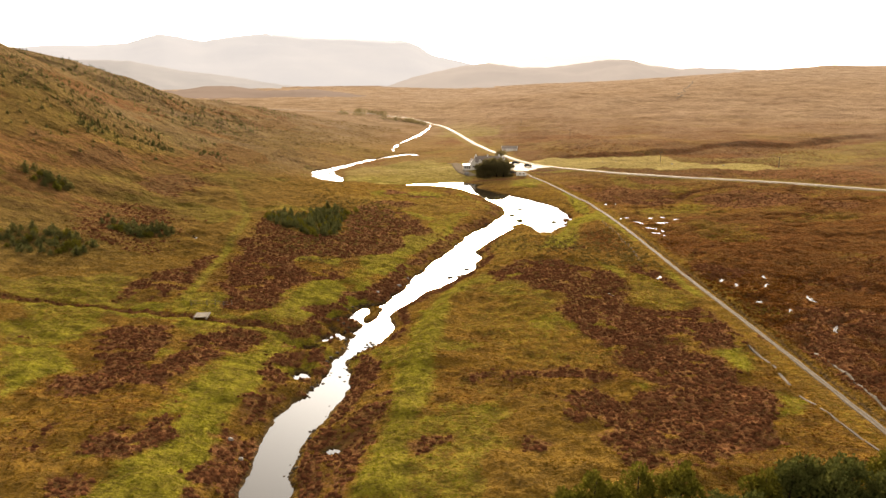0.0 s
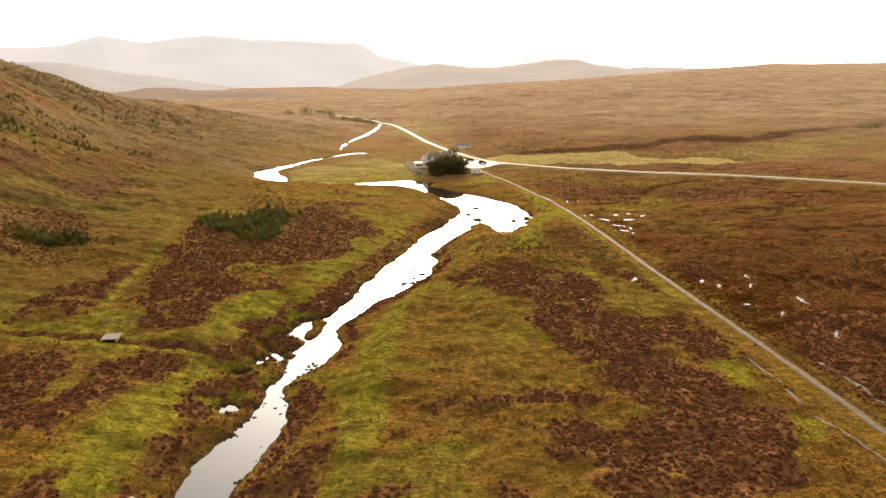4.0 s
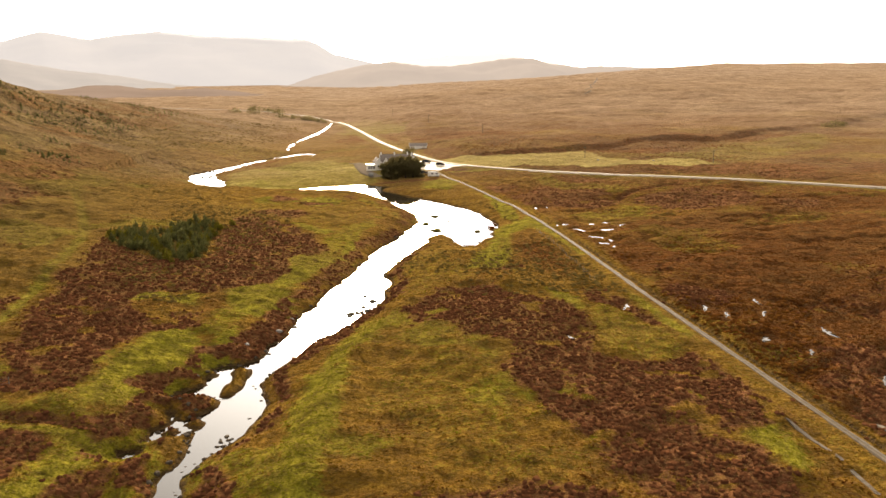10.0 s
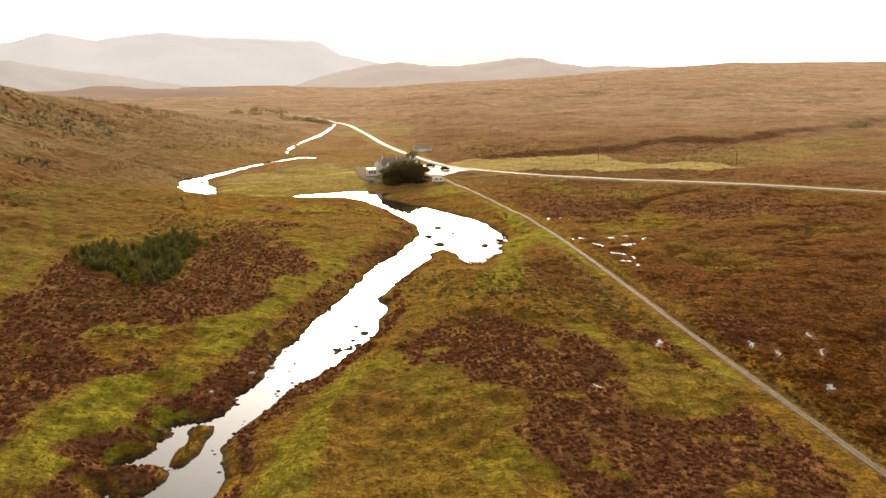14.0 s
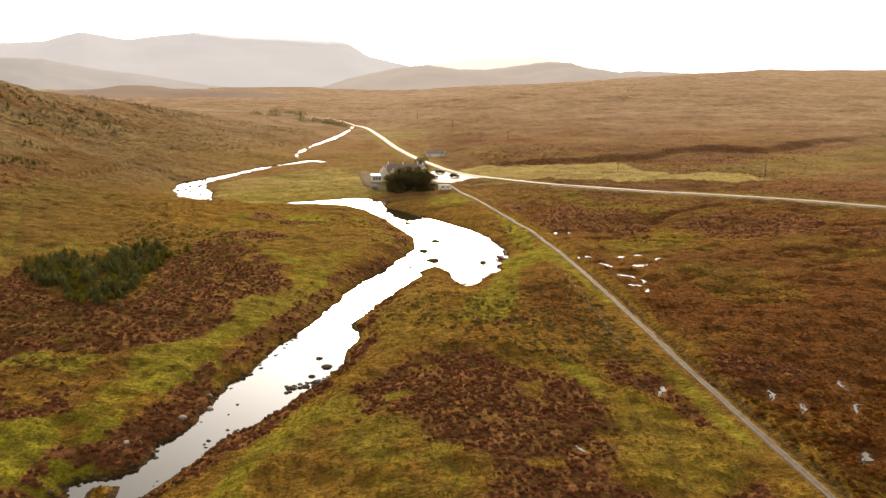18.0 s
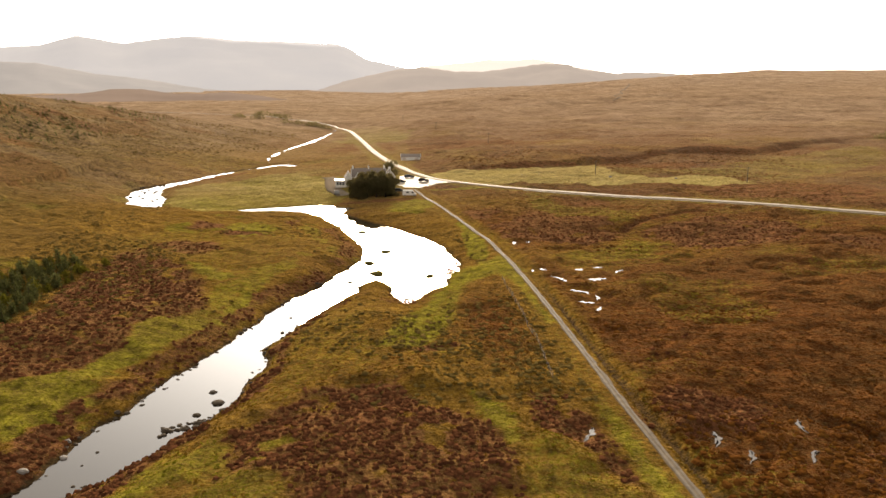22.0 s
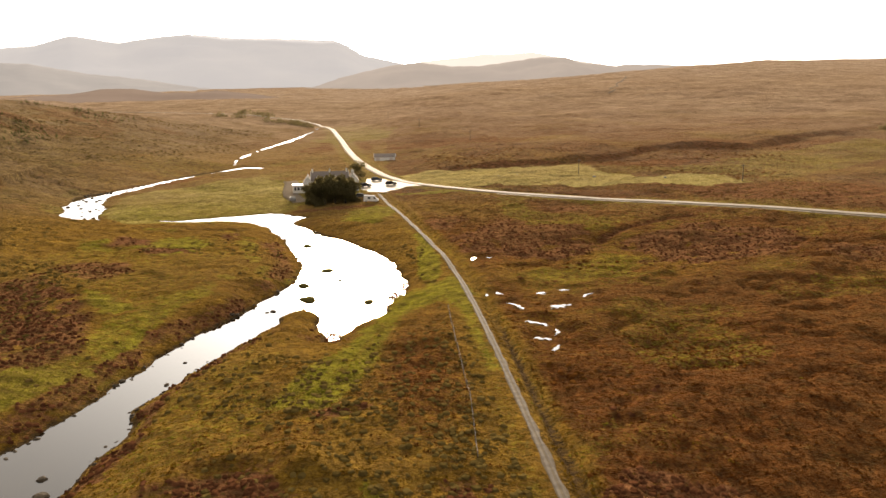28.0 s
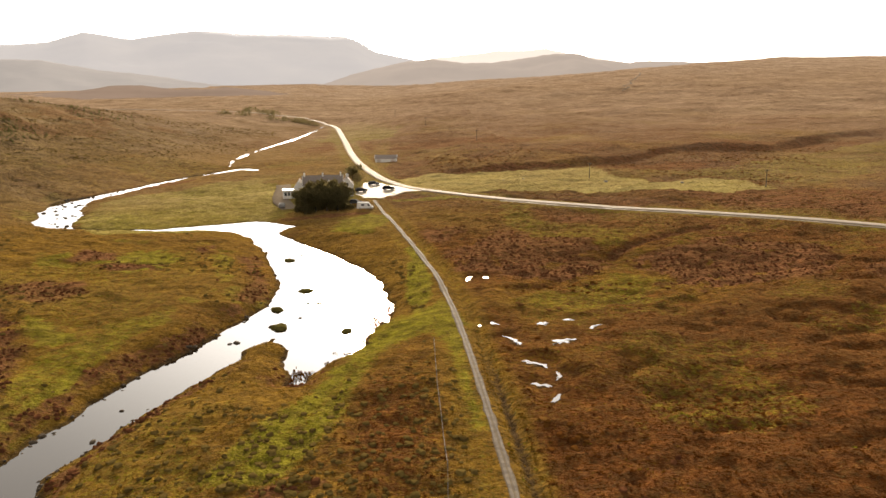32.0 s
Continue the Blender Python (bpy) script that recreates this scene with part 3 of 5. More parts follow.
# ---- materials ----
class Nodes:
    """A small builder of node materials."""

    def __init__(self, name):
        self.mat = bpy.data.materials.new(name)
        self.mat.use_nodes = True
        self.tree = self.mat.node_tree
        self.bsdf = self.tree.nodes["Principled BSDF"]

    def add(self, kind, **values):
        n = self.tree.nodes.new(kind)
        for k, v in values.items():
            n.inputs[k].default_value = v
        return n

    def link(self, a, b):
        self.tree.links.new(a, b)

    def noise(self, scale, detail=4.0, rough=0.55, vec=None):
        n = self.add("ShaderNodeTexNoise", Scale=scale, Detail=detail, Roughness=rough)
        if vec is None:
            if not hasattr(self, "geo"):
                self.geo = self.add("ShaderNodeNewGeometry")
            vec = self.geo.outputs["Position"]
        self.link(vec, n.inputs["Vector"])
        return n.outputs["Fac"]

    def spread(self, fac, a=0.0, b=1.0, lo=0.3, hi=0.7):
        n = self.add("ShaderNodeMapRange")
        for i, v in enumerate((lo, hi, a, b)):
            n.inputs[i + 1].default_value = v
        self.link(fac, n.inputs[0])
        return n.outputs[0]

    def mix(self, fac, a, b, blend="MIX"):
        n = self.tree.nodes.new("ShaderNodeMix")
        n.data_type, n.blend_type = "RGBA", blend
        for sock, v in ((n.inputs["Factor"], fac), (n.inputs["A"], a), (n.inputs["B"], b)):
            if sock is n.inputs["Factor"]:
                pass
            if isinstance(v, bpy.types.NodeSocket):
                self.link(v, [s for s in n.inputs if s.name == sock.name and s.type == ("VALUE" if sock.name == "Factor" else "RGBA")][0])
            else:
                t = [s for s in n.inputs if s.name == sock.name and s.type == ("VALUE" if sock.name == "Factor" else "RGBA")][0]
                t.default_value = v if sock.name == "Factor" else (*v, 1)
        return [s for s in n.outputs if s.type == "RGBA"][0]

    def math(self, op, a, b):
        n = self.tree.nodes.new("ShaderNodeMath")
        n.operation = op
        for i, v in enumerate((a, b)):
            if isinstance(v, bpy.types.NodeSocket):
                self.link(v, n.inputs[i])
            else:
                n.inputs[i].default_value = v
        return n.outputs[0]

    def bump(self, fac, strength, distance):
        n = self.add("ShaderNodeBump", Strength=strength, Distance=distance)
        self.link(fac, n.inputs["Height"])
        self.link(n.outputs[0], self.bsdf.inputs["Normal"])

    def colour(self, out):
        self.link(out, self.bsdf.inputs["Base Color"])

    def set(self, **values):
        for k, v in values.items():
            self.bsdf.inputs[k.replace("_", " ")].default_value = v
        return self


HEATH_A, HEATH_B = (0.088, 0.031, 0.015), (0.235, 0.092, 0.041)
GREEN_A, GREEN_B = (0.112, 0.104, 0.008), (0.290, 0.268, 0.020)
RUST_A, RUST_B = (0.066, 0.0185, 0.0042), (0.165, 0.050, 0.0095)
STRAW_A, STRAW_B = (0.112, 0.060, 0.007), (0.305, 0.168, 0.018)


def ground_material():
    n = Nodes("moorland")
    fine, mid, grain = n.noise(0.55, 6), n.noise(0.09, 5), n.noise(3.2, 3)
    speck = n.spread(n.math("ADD", n.math("MULTIPLY", fine, 0.6), n.math("MULTIPLY", grain, 0.4)), 0, 1, 0.42, 0.60)

    def att(name):
        a = n.tree.nodes.new("ShaderNodeAttribute")
        a.attribute_name = name
        return a.outputs["Fac"]

    broken = n.spread(n.noise(1.3, 6, 0.65), -0.38, 0.38, 0.3, 0.7)
    sharp = {}
    for name in ("heather", "green", "rust", "bare", "pasture"):
        sharp[name] = n.spread(n.math("ADD", att(name), broken), 0, 1, 0.25, 0.75)
    c = n.mix(speck, STRAW_A, STRAW_B)
    c = n.mix(n.spread(mid, 0, 0.4), c, (0.165, 0.086, 0.016))
    c = n.mix(sharp["rust"], c, n.mix(speck, RUST_A, RUST_B))
    c = n.mix(sharp["green"], c, n.mix(speck, GREEN_A, GREEN_B))
    c = n.mix(sharp["heather"], c, n.mix(speck, HEATH_A, HEATH_B))
    c = n.mix(sharp["pasture"], c, n.mix(speck, (0.31, 0.250, 0.070), (0.53, 0.435, 0.140)))
    c = n.mix(sharp["bare"], c, n.mix(speck, (0.018, 0.012, 0.008), (0.055, 0.036, 0.02)))
    plainly = n.math("SUBTRACT", 1.0, n.math("MULTIPLY", sharp["rust"], 0.65))
    stretch = n.tree.nodes.new("ShaderNodeMapping")
    stretch.inputs["Scale"].default_value = (0.6, 1.0, 1.0)
    n.link(n.geo.outputs["Position"], stretch.inputs["Vector"])
    c = n.mix(n.spread(n.noise(0.045, 8, 0.62, stretch.outputs[0]), 0.0, 0.28, 0.44, 0.66), c, (0.085, 0.037, 0.010))
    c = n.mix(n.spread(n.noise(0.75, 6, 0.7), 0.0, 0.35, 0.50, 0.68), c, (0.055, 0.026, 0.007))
    c = n.mix(n.math("MULTIPLY", plainly, n.spread(n.noise(0.55, 6, 0.7, stretch.outputs[0]), 0.0, 0.40, 0.55, 0.70)), c, (0.25, 0.170, 0.03))
    c = n.mix(n.math("MULTIPLY", plainly, n.spread(n.noise(0.016, 7, 0.6, stretch.outputs[0]), 0.0, 0.5, 0.48, 0.68)), c, (0.20, 0.125, 0.030))
    slope = n.spread(n.math("ADD", n.math("MULTIPLY", n.noise(0.10, 7, 0.65, stretch.outputs[0]), 0.6), n.math("MULTIPLY", n.noise(0.45, 5, 0.65), 0.4)), 0, 1, 0.40, 0.60)
    c = n.mix(n.math("MULTIPLY", att("brae"), 0.80), c, n.mix(slope, (0.036, 0.023, 0.008), n.mix(speck, (0.095, 0.066, 0.016), (0.215, 0.156, 0.038))))
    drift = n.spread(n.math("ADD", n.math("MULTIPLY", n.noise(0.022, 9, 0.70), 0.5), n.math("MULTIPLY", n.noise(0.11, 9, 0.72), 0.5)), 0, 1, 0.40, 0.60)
    # two mixes that paint haze into the far ground's base colour
    c = n.mix(n.math("MULTIPLY", att("hazed_upland"), 0.85), c, n.mix(drift, (0.125, 0.078, 0.055), (0.365, 0.262, 0.180)))
    c = n.mix(n.math("MULTIPLY", att("distance_haze"), n.math("SUBTRACT", 0.6, n.math("MULTIPLY", sharp["heather"], 0.45))), c, n.mix(drift, (0.20, 0.145, 0.115), (0.42, 0.335, 0.275)))
    # shade between tussocks, painted as dark noise in the colour
    gap_shade = n.spread(n.math("ADD", n.math("MULTIPLY", n.noise(1.1, 5, 0.75), 0.7), n.math("MULTIPLY", n.noise(0.4, 4, 0.7), 0.3)), 0.0, 0.72, 0.50, 0.60)
    c = n.mix(n.math("MULTIPLY", gap_shade, n.math("SUBTRACT", 1.0, n.math("MULTIPLY", n.math("MAXIMUM", att("hazed_upland"), att("pasture")), 0.8))), c, (0.030, 0.017, 0.005))
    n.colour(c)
    relief = n.math("ADD", n.math("MULTIPLY", n.noise(1.1, 6, 0.65), 0.7), n.math("MULTIPLY", n.noise(0.25, 4), 0.9))
    relief = n.math("ADD", relief, n.math("MULTIPLY", n.noise(0.07, 6, 0.62, stretch.outputs[0]), 3.0))
    n.bump(relief, 1.0, 1.0)
    n.set(Roughness=0.95, Sheen_Weight=0.12, Sheen_Roughness=0.6, Specular_IOR_Level=0.0)
    n.bsdf.inputs["Sheen Tint"].default_value = (1.0, 0.66, 0.32, 1)
    return n.mat


def dim(c, k):
    return tuple(v * k for v in c)


def plant_material(name, a, b, tip, through=0.3, upright=1.1, mottle=0.0):
    n = Nodes(name)
    g = n.tree.nodes.new("ShaderNodeNewGeometry")
    c = n.mix(g.outputs["Random Per Island"], a, b)
    c = n.mix(n.spread(n.noise(0.5, 4), 0, 0.55), c, tip)
    c = n.mix(n.spread(n.noise(1.5, 5, 0.65), 0, mottle, 0.46, 0.60), c, dim(a, 0.6))
    n.colour(c)
    n.set(Roughness=0.95, Specular_IOR_Level=0.0)
    flat = n.tree.nodes.new("ShaderNodeVectorMath")
    flat.operation = "MULTIPLY_ADD"
    flat.inputs[1].default_value, flat.inputs[2].default_value = (0.45, 0.45, 0.45), (0, 0, upright)
    n.link(g.outputs["Normal"], flat.inputs[0])
    unit = n.tree.nodes.new("ShaderNodeVectorMath")
    unit.operation = "NORMALIZE"
    n.link(flat.outputs[0], unit.inputs[0])
    n.link(unit.outputs[0], n.bsdf.inputs["Normal"])
    if through:
        t = n.add("ShaderNodeBsdfTranslucent")
        n.link(c, t.inputs["Color"])
        m = n.add("ShaderNodeMixShader", Fac=through)
        n.link(n.bsdf.outputs[0], m.inputs[1])
        n.link(t.outputs[0], m.inputs[2])
        n.link(m.outputs[0], n.tree.nodes["Material Output"].inputs["Surface"])
    return n.mat


def simple(name, a, b, scale=2.0, rough=0.8, metal=0.0, bump=0.0, distance=0.02):
    n = Nodes(name)
    n.colour(n.mix(n.spread(n.math("ADD", n.math("MULTIPLY", n.noise(scale, 5), 0.65), n.math("MULTIPLY", n.noise(scale * 7, 3), 0.35)), 0, 1), a, b))
    n.set(Roughness=rough, Metallic=metal)
    if bump:
        n.bump(n.noise(scale * 5, 4), bump, distance)
    return n.mat


def water_material(name, a, b):
    n = Nodes(name)
    n.colour(n.mix(n.noise(0.2, 3), a, b))
    n.set(Roughness=0.02, IOR=1.56, Specular_IOR_Level=0.7)
    n.bump(n.math("ADD", n.noise(0.9, 3), n.math("MULTIPLY", n.noise(3.5, 2), 0.35)), 0.025, 0.06)
    return n.mat


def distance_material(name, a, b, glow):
    """Far hills: mist painted as a pale colour that also glows by emission."""
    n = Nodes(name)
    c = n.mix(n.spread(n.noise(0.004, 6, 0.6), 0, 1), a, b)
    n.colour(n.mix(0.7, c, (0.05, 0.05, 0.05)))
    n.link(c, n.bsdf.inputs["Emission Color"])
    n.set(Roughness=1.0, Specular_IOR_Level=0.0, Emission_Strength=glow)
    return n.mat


MOOR = ground_material()
WATER = water_material("river_water", (0.020, 0.014, 0.008), (0.035, 0.026, 0.015))
# paler warm base colour stands in for the bright sky's reflection
POOL_WATER = water_material("pale_pool_water", (0.075, 0.050, 0.030), (0.10, 0.070, 0.045))
ASPHALT = simple("worn_asphalt", (0.24, 0.195, 0.145), (0.36, 0.295, 0.225), 0.8, 0.85, bump=0.15)
YARD_GRIT = simple("grey_yard_grit", (0.17, 0.135, 0.100), (0.29, 0.235, 0.175), 1.2, 0.95, bump=0.3)
YARD_GRIT.node_tree.nodes["Principled BSDF"].inputs["Specular IOR Level"].default_value = 0.0
GRAVEL = simple("pale_gravel", (0.20, 0.16, 0.12), (0.42, 0.35, 0.27), 1.6, 0.7, bump=0.4, distance=0.05)
DIRT = simple("stony_track", (0.066, 0.050, 0.033), (0.185, 0.143, 0.100), 1.2, 0.9, bump=0.5, distance=0.06)
EARTH = simple("trodden_earth", (0.068, 0.046, 0.024), (0.160, 0.116, 0.066), 1.2, 0.95, bump=0.5, distance=0.06)
ROCK = simple("wet_boulder", (0.035, 0.026, 0.018), (0.11, 0.085, 0.06), 1.5, 0.95, bump=0.6, distance=0.08)
ROCK.node_tree.nodes["Principled BSDF"].inputs["Specular IOR Level"].default_value = 0.1
MOSSY = simple("mossy_islet", (0.045, 0.036, 0.012), (0.15, 0.125, 0.035), 2.5, 0.95, bump=0.8, distance=0.1)
MOSSY.node_tree.nodes["Principled BSDF"].inputs["Specular IOR Level"].default_value = 0.0
HARLING = simple("white_harled_wall", (0.62, 0.60, 0.56), (0.82, 0.80, 0.76), 1.2, 0.85, bump=0.3)
SLATE = simple("dark_slate_roof", (0.17, 0.142, 0.125), (0.27, 0.225, 0.195), 2.0, 0.95, bump=0.4, distance=0.03)
WHITE_PAINT = simple("white_painted_wood", (0.72, 0.71, 0.68), (0.82, 0.81, 0.79), 3.0, 0.45)
GREY_SHEET = simple("grey_sheet_roof", (0.48, 0.41, 0.37), (0.62, 0.55, 0.49), 1.0, 0.5)
SHED_ROOF = simple("dull_sheet_roof", (0.20, 0.165, 0.145), (0.30, 0.255, 0.225), 1.0, 0.9)
GLASS = simple("dark_window_glass", (0.015, 0.017, 0.02), (0.03, 0.032, 0.036), 1.0, 0.08)
WOOD = simple("weathered_wood", (0.09, 0.07, 0.05), (0.20, 0.165, 0.12), 3.0, 0.85)
BARK = simple("conifer_bark", (0.035, 0.024, 0.016), (0.085, 0.06, 0.042), 4.0, 0.9)
STONE = simple("grey_field_stone", (0.16, 0.145, 0.13), (0.33, 0.30, 0.27), 3.0, 0.85, bump=0.5)
RUBBER = simple("black_tyre", (0.012, 0.012, 0.012), (0.025, 0.025, 0.025), 5.0, 0.8)
HEATHER = plant_material("heather_clump", dim(HEATH_A, 0.7), dim(HEATH_B, 0.9), (0.145, 0.062, 0.028), 0.12, 0.8, 0.4)
GREEN_GRASS = plant_material("green_grass_blade", dim(GREEN_A, 0.85), dim(GREEN_B, 0.90), (0.19, 0.165, 0.02), 0.35, 0.6, 0.4)
RUST_GRASS = plant_material("rust_moor_grass_blade", dim(RUST_A, 0.80), dim(RUST_B, 0.85), (0.125, 0.050, 0.010), 0.3, 0.6, 0.6)
STRAW_GRASS = plant_material("straw_grass_blade", dim(STRAW_A, 0.80), dim(STRAW_B, 0.85), (0.15, 0.085, 0.02), 0.35, 0.6, 0.5)
NEEDLES = plant_material("spruce_needles", (0.080, 0.094, 0.032), (0.205, 0.212, 0.078), (0.19, 0.175, 0.060), 0.5)
PALE_NEEDLES = plant_material("young_larch_foliage", (0.115, 0.115, 0.016), (0.28, 0.250, 0.036), (0.20, 0.165, 0.03), 0.4)
EDGE_NEEDLES = plant_material("edge_conifer_foliage", (0.072, 0.088, 0.024), (0.175, 0.185, 0.052), (0.18, 0.165, 0.042), 0.4)
DARK_NEEDLES = plant_material("pine_clump_foliage", (0.150, 0.130, 0.060), (0.360, 0.305, 0.145), (0.30, 0.240, 0.112), 0.6)


TUSSOCK = plant_material("dark_rush_tussock", (0.085, 0.055, 0.017), (0.215, 0.145, 0.044), (0.14, 0.10, 0.03), 0.2)
DARK_HEATH = plant_material("dark_moor_heather", (0.085, 0.034, 0.014), (0.225, 0.100, 0.036), (0.20, 0.110, 0.036), 0.2)
MOOR_TUFT = plant_material("rust_moor_tussock", (0.070, 0.022, 0.006), (0.190, 0.068, 0.016), (0.17, 0.085, 0.018), 0.2, 0.7, 0.4)


# ---- builders ----
def mesh_of(name, verts, faces, material, smooth=False):
    me = bpy.data.meshes.new(name)
    me.from_pydata([tuple(v) for v in verts], [], [tuple(f) for f in faces])
    me.materials.append(material)
    if smooth:
        me.polygons.foreach_set("use_smooth", np.ones(len(me.polygons), bool))
    return me


def quick_mesh(name, verts, tris, material, smooth=False):
    """A mesh from arrays of vertices and of faces with equal numbers of corners."""
    me = bpy.data.meshes.new(name)
    k = tris.shape[1]
    me.vertices.add(len(verts))
    me.vertices.foreach_set("co", np.asarray(verts, np.float32).ravel())
    me.loops.add(tris.size)
    me.loops.foreach_set("vertex_index", np.asarray(tris, np.int32).ravel())
    me.polygons.add(len(tris))
    me.polygons.foreach_set("loop_start", np.arange(0, tris.size, k, dtype=np.int32))
    me.polygons.foreach_set("use_smooth", np.full(len(tris), smooth))
    me.materials.append(material)
    me.update(calc_edges=True)
    return me


def part(name, bm, material, parent, label=""):
    """Links a bmesh as one mesh object under a thing or a part."""
    me = bpy.data.meshes.new(name)
    bm.to_mesh(me)
    bm.free()
    me.materials.append(material)
    ob = new(name, me)
    ob.parent = parent
    return tagged(ob, label)


def thing(name, place, turn, label, category, group=""):
    ob = new(name)
    ob.empty_display_size = 0.3
    ob.matrix_world = pose(*place, 0, 0, turn)
    return tagged(ob, label, category, group)


def box(x0, x1, y0, y1, z0, z1, bevel=0.0):
    bm = bmesh.new()
    bmesh.ops.create_cube(bm, size=1, matrix=Matrix.Translation(((x0 + x1) / 2, (y0 + y1) / 2, (z0 + z1) / 2)) @ Matrix.Diagonal((x1 - x0, y1 - y0, z1 - z0, 1)))
    if bevel:
        bmesh.ops.bevel(bm, geom=bm.edges[:], offset=bevel, segments=2, affect="EDGES")
    return bm


def prism(outline, depth, axis="x"):
    """A solid from an outline of (across, up), drawn out along an axis from depth[0] to depth[1]."""
    bm = bmesh.new()
    put = (lambda a, b, d: (d, a, b)) if axis == "x" else (lambda a, b, d: (a, d, b))
    ends = [[bm.verts.new(put(a, b, d)) for a, b in outline] for d in depth]
    bm.faces.new(ends[0])
    bm.faces.new(ends[1][::-1])
    for i in range(len(outline)):
        j = (i + 1) % len(outline)
        bm.faces.new((ends[0][j], ends[0][i], ends[1][i], ends[1][j]))
    bmesh.ops.recalc_face_normals(bm, faces=bm.faces[:])
    return bm


# ---- the ground ----
def steps(lo, hi, fine, start, end, grow):
    v = list(np.arange(lo, hi + 1e-6, fine))
    s, p = fine, hi
    while p < end:
        s *= grow
        p = min(p + s, end)
        v.append(p)
    s, p, low = fine, lo, []
    while p > start:
        s *= grow
        p = max(p - s, start)
        low.append(p)
    return np.array(low[::-1] + v)


def build_ground():
    xs = steps(-105, 125, 0.85, -4000, 4000, 1.03)
    ys = steps(68, 440, 0.85, -500, 4900, 1.012)
    gx, gy = np.meshgrid(xs, ys)
    x, y = gx.ravel(), gy.ravel()
    z = ground_height(x, y)
    w, h = len(xs), len(ys)
    i = (np.arange(h - 1)[:, None] * w + np.arange(w - 1)[None]).ravel()
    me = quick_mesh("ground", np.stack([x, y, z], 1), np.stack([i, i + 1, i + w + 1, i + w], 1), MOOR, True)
    # the last value is painted haze, growing up the valley
    for name, values in zip(("heather", "green", "rust", "bare", "pasture", "hazed_upland", "brae", "distance_haze"), (*cover(x, y), np.maximum(ramp01(y - 0.25 * np.abs(x), 700, 1900), 0.32 * ramp01(y + 0.2 * np.abs(x), 340, 460)))):
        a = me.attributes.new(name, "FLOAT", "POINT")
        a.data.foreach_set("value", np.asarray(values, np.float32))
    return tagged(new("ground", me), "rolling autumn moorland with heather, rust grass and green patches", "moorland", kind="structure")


build_ground()


def sheet(name, x0, x1, y0, y1, z, material, step):
    xs, ys = np.arange(x0, x1 + step, step), np.arange(y0, y1 + step, step)
    gx, gy = np.meshgrid(xs, ys)
    w = len(xs)
    i = (np.arange(len(ys) - 1)[:, None] * w + np.arange(w - 1)[None]).ravel()
    return new(name, quick_mesh(name, np.stack([gx.ravel(), gy.ravel(), np.full(gx.size, z)], 1), np.stack([i, i + 1, i + w + 1, i + w], 1), material, True))


tagged(sheet("water", -90, 60, -160, 870, 0.0, WATER, 10), "smooth peaty river widening into a pale shining pool", "river", kind="structure")


def strip(name, line, width, lift, material, wobble=0.0, seed=1, smooth=3.0, sides=0.0):
    """A band laid over the ground along a line; sides: how far its edges turn down."""
    pts = []
    for a, b in zip(line[:-1], line[1:]):
        m = max(1, int(math.hypot(b[0] - a[0], b[1] - a[1]) / 2.0))
        pts += [(a[0] + (b[0] - a[0]) * k / m, a[1] + (b[1] - a[1]) * k / m) for k in range(m)]
    p = np.array(pts + [line[-1][:2]], float)
    for _ in range(12):
        p[1:-1] = 0.5 * p[1:-1] + 0.25 * (p[:-2] + p[2:])
    t = np.gradient(p, axis=0)
    t /= np.linalg.norm(t, axis=1, keepdims=True)
    nrm = np.stack([t[:, 1], -t[:, 0]], 1)
    rows = []
    for k, s in enumerate((-1.0, -0.94, -0.4, 0.0, 0.4, 0.94, 1.0)):
        e = width / 2 * s * (1 + (wobble * waves(p[:, 0] + 50 * np.sign(s), p[:, 1], 3.0, seed, 2) if abs(s) > 0.9 else 0))
        q = p + nrm * e[:, None] if np.ndim(e) else p + nrm * e
        z = ground_height(q[:, 0], q[:, 1])
        zc = ground_height(p[:, 0], p[:, 1])
        z = np.maximum(z, zc) + lift - (sides if abs(s) == 1 else 0)
        rows.append(np.column_stack([q, z]))
    v = np.stack(rows, 1)
    n, w = v.shape[:2]
    i = (np.arange(n - 1)[:, None] * w + np.arange(w - 1)[None]).ravel()
    return quick_mesh(name, v.reshape(-1, 3), np.stack([i, i + 1, i + w + 1, i + w], 1), material, True)


tagged(new("road", strip("road", ROAD, 3.7, 0.16, ASPHALT, 0.03, 3, sides=0.5)), "narrow grey tarmac road across the moor", "road", kind="structure")
VERGE = []
for (x0, y0), (x1, y1), (x2, y2) in zip(ROAD[:6], ROAD[1:7], ROAD[2:8]):
    size = math.hypot(x2 - x0, y2 - y0)
    VERGE.append((x1 - 3.3 * (y2 - y0) / size, y1 + 3.3 * (x2 - x0) / size))
tagged(new("verge", strip("verge", VERGE, 0.6, 0.10, GRAVEL, 0.7, 13, sides=0.2)), "pale gravel verge along the road edge", "verge", kind="structure")
track = tagged(new("track", strip("track", TRACK, 1.1, 0.05, EARTH, 0.4, 5, sides=0.2)), "stony farm track with two pale ruts", "track", kind="structure")
for side in (-0.28, 0.28):
    rut = new("rut", strip("rut", [(x + side, y) for x, y in TRACK], 0.33, 0.075, DIRT, 0.35, 6 + int(side * 10), sides=0.05))
    rut.parent = track
for k, line in enumerate(SIDE_PATHS):
    tagged(new("path", strip("path", line, 0.5, 0.06, DIRT, 0.9, 20 + k, sides=0.15)), "worn pale footpath beside the farm track", "path", kind="structure")


tagged(new("path", strip("path", [(318, 1102), (338, 1132), (341, 1175), (366, 1217), (384, 1290), (402, 1330), (426, 1400), (462, 1500), (496, 1610)], 1.1, 0.35, DIRT, 0.8, 27, sides=0.5)), "pale hill path climbing the far moor", "path", kind="structure")


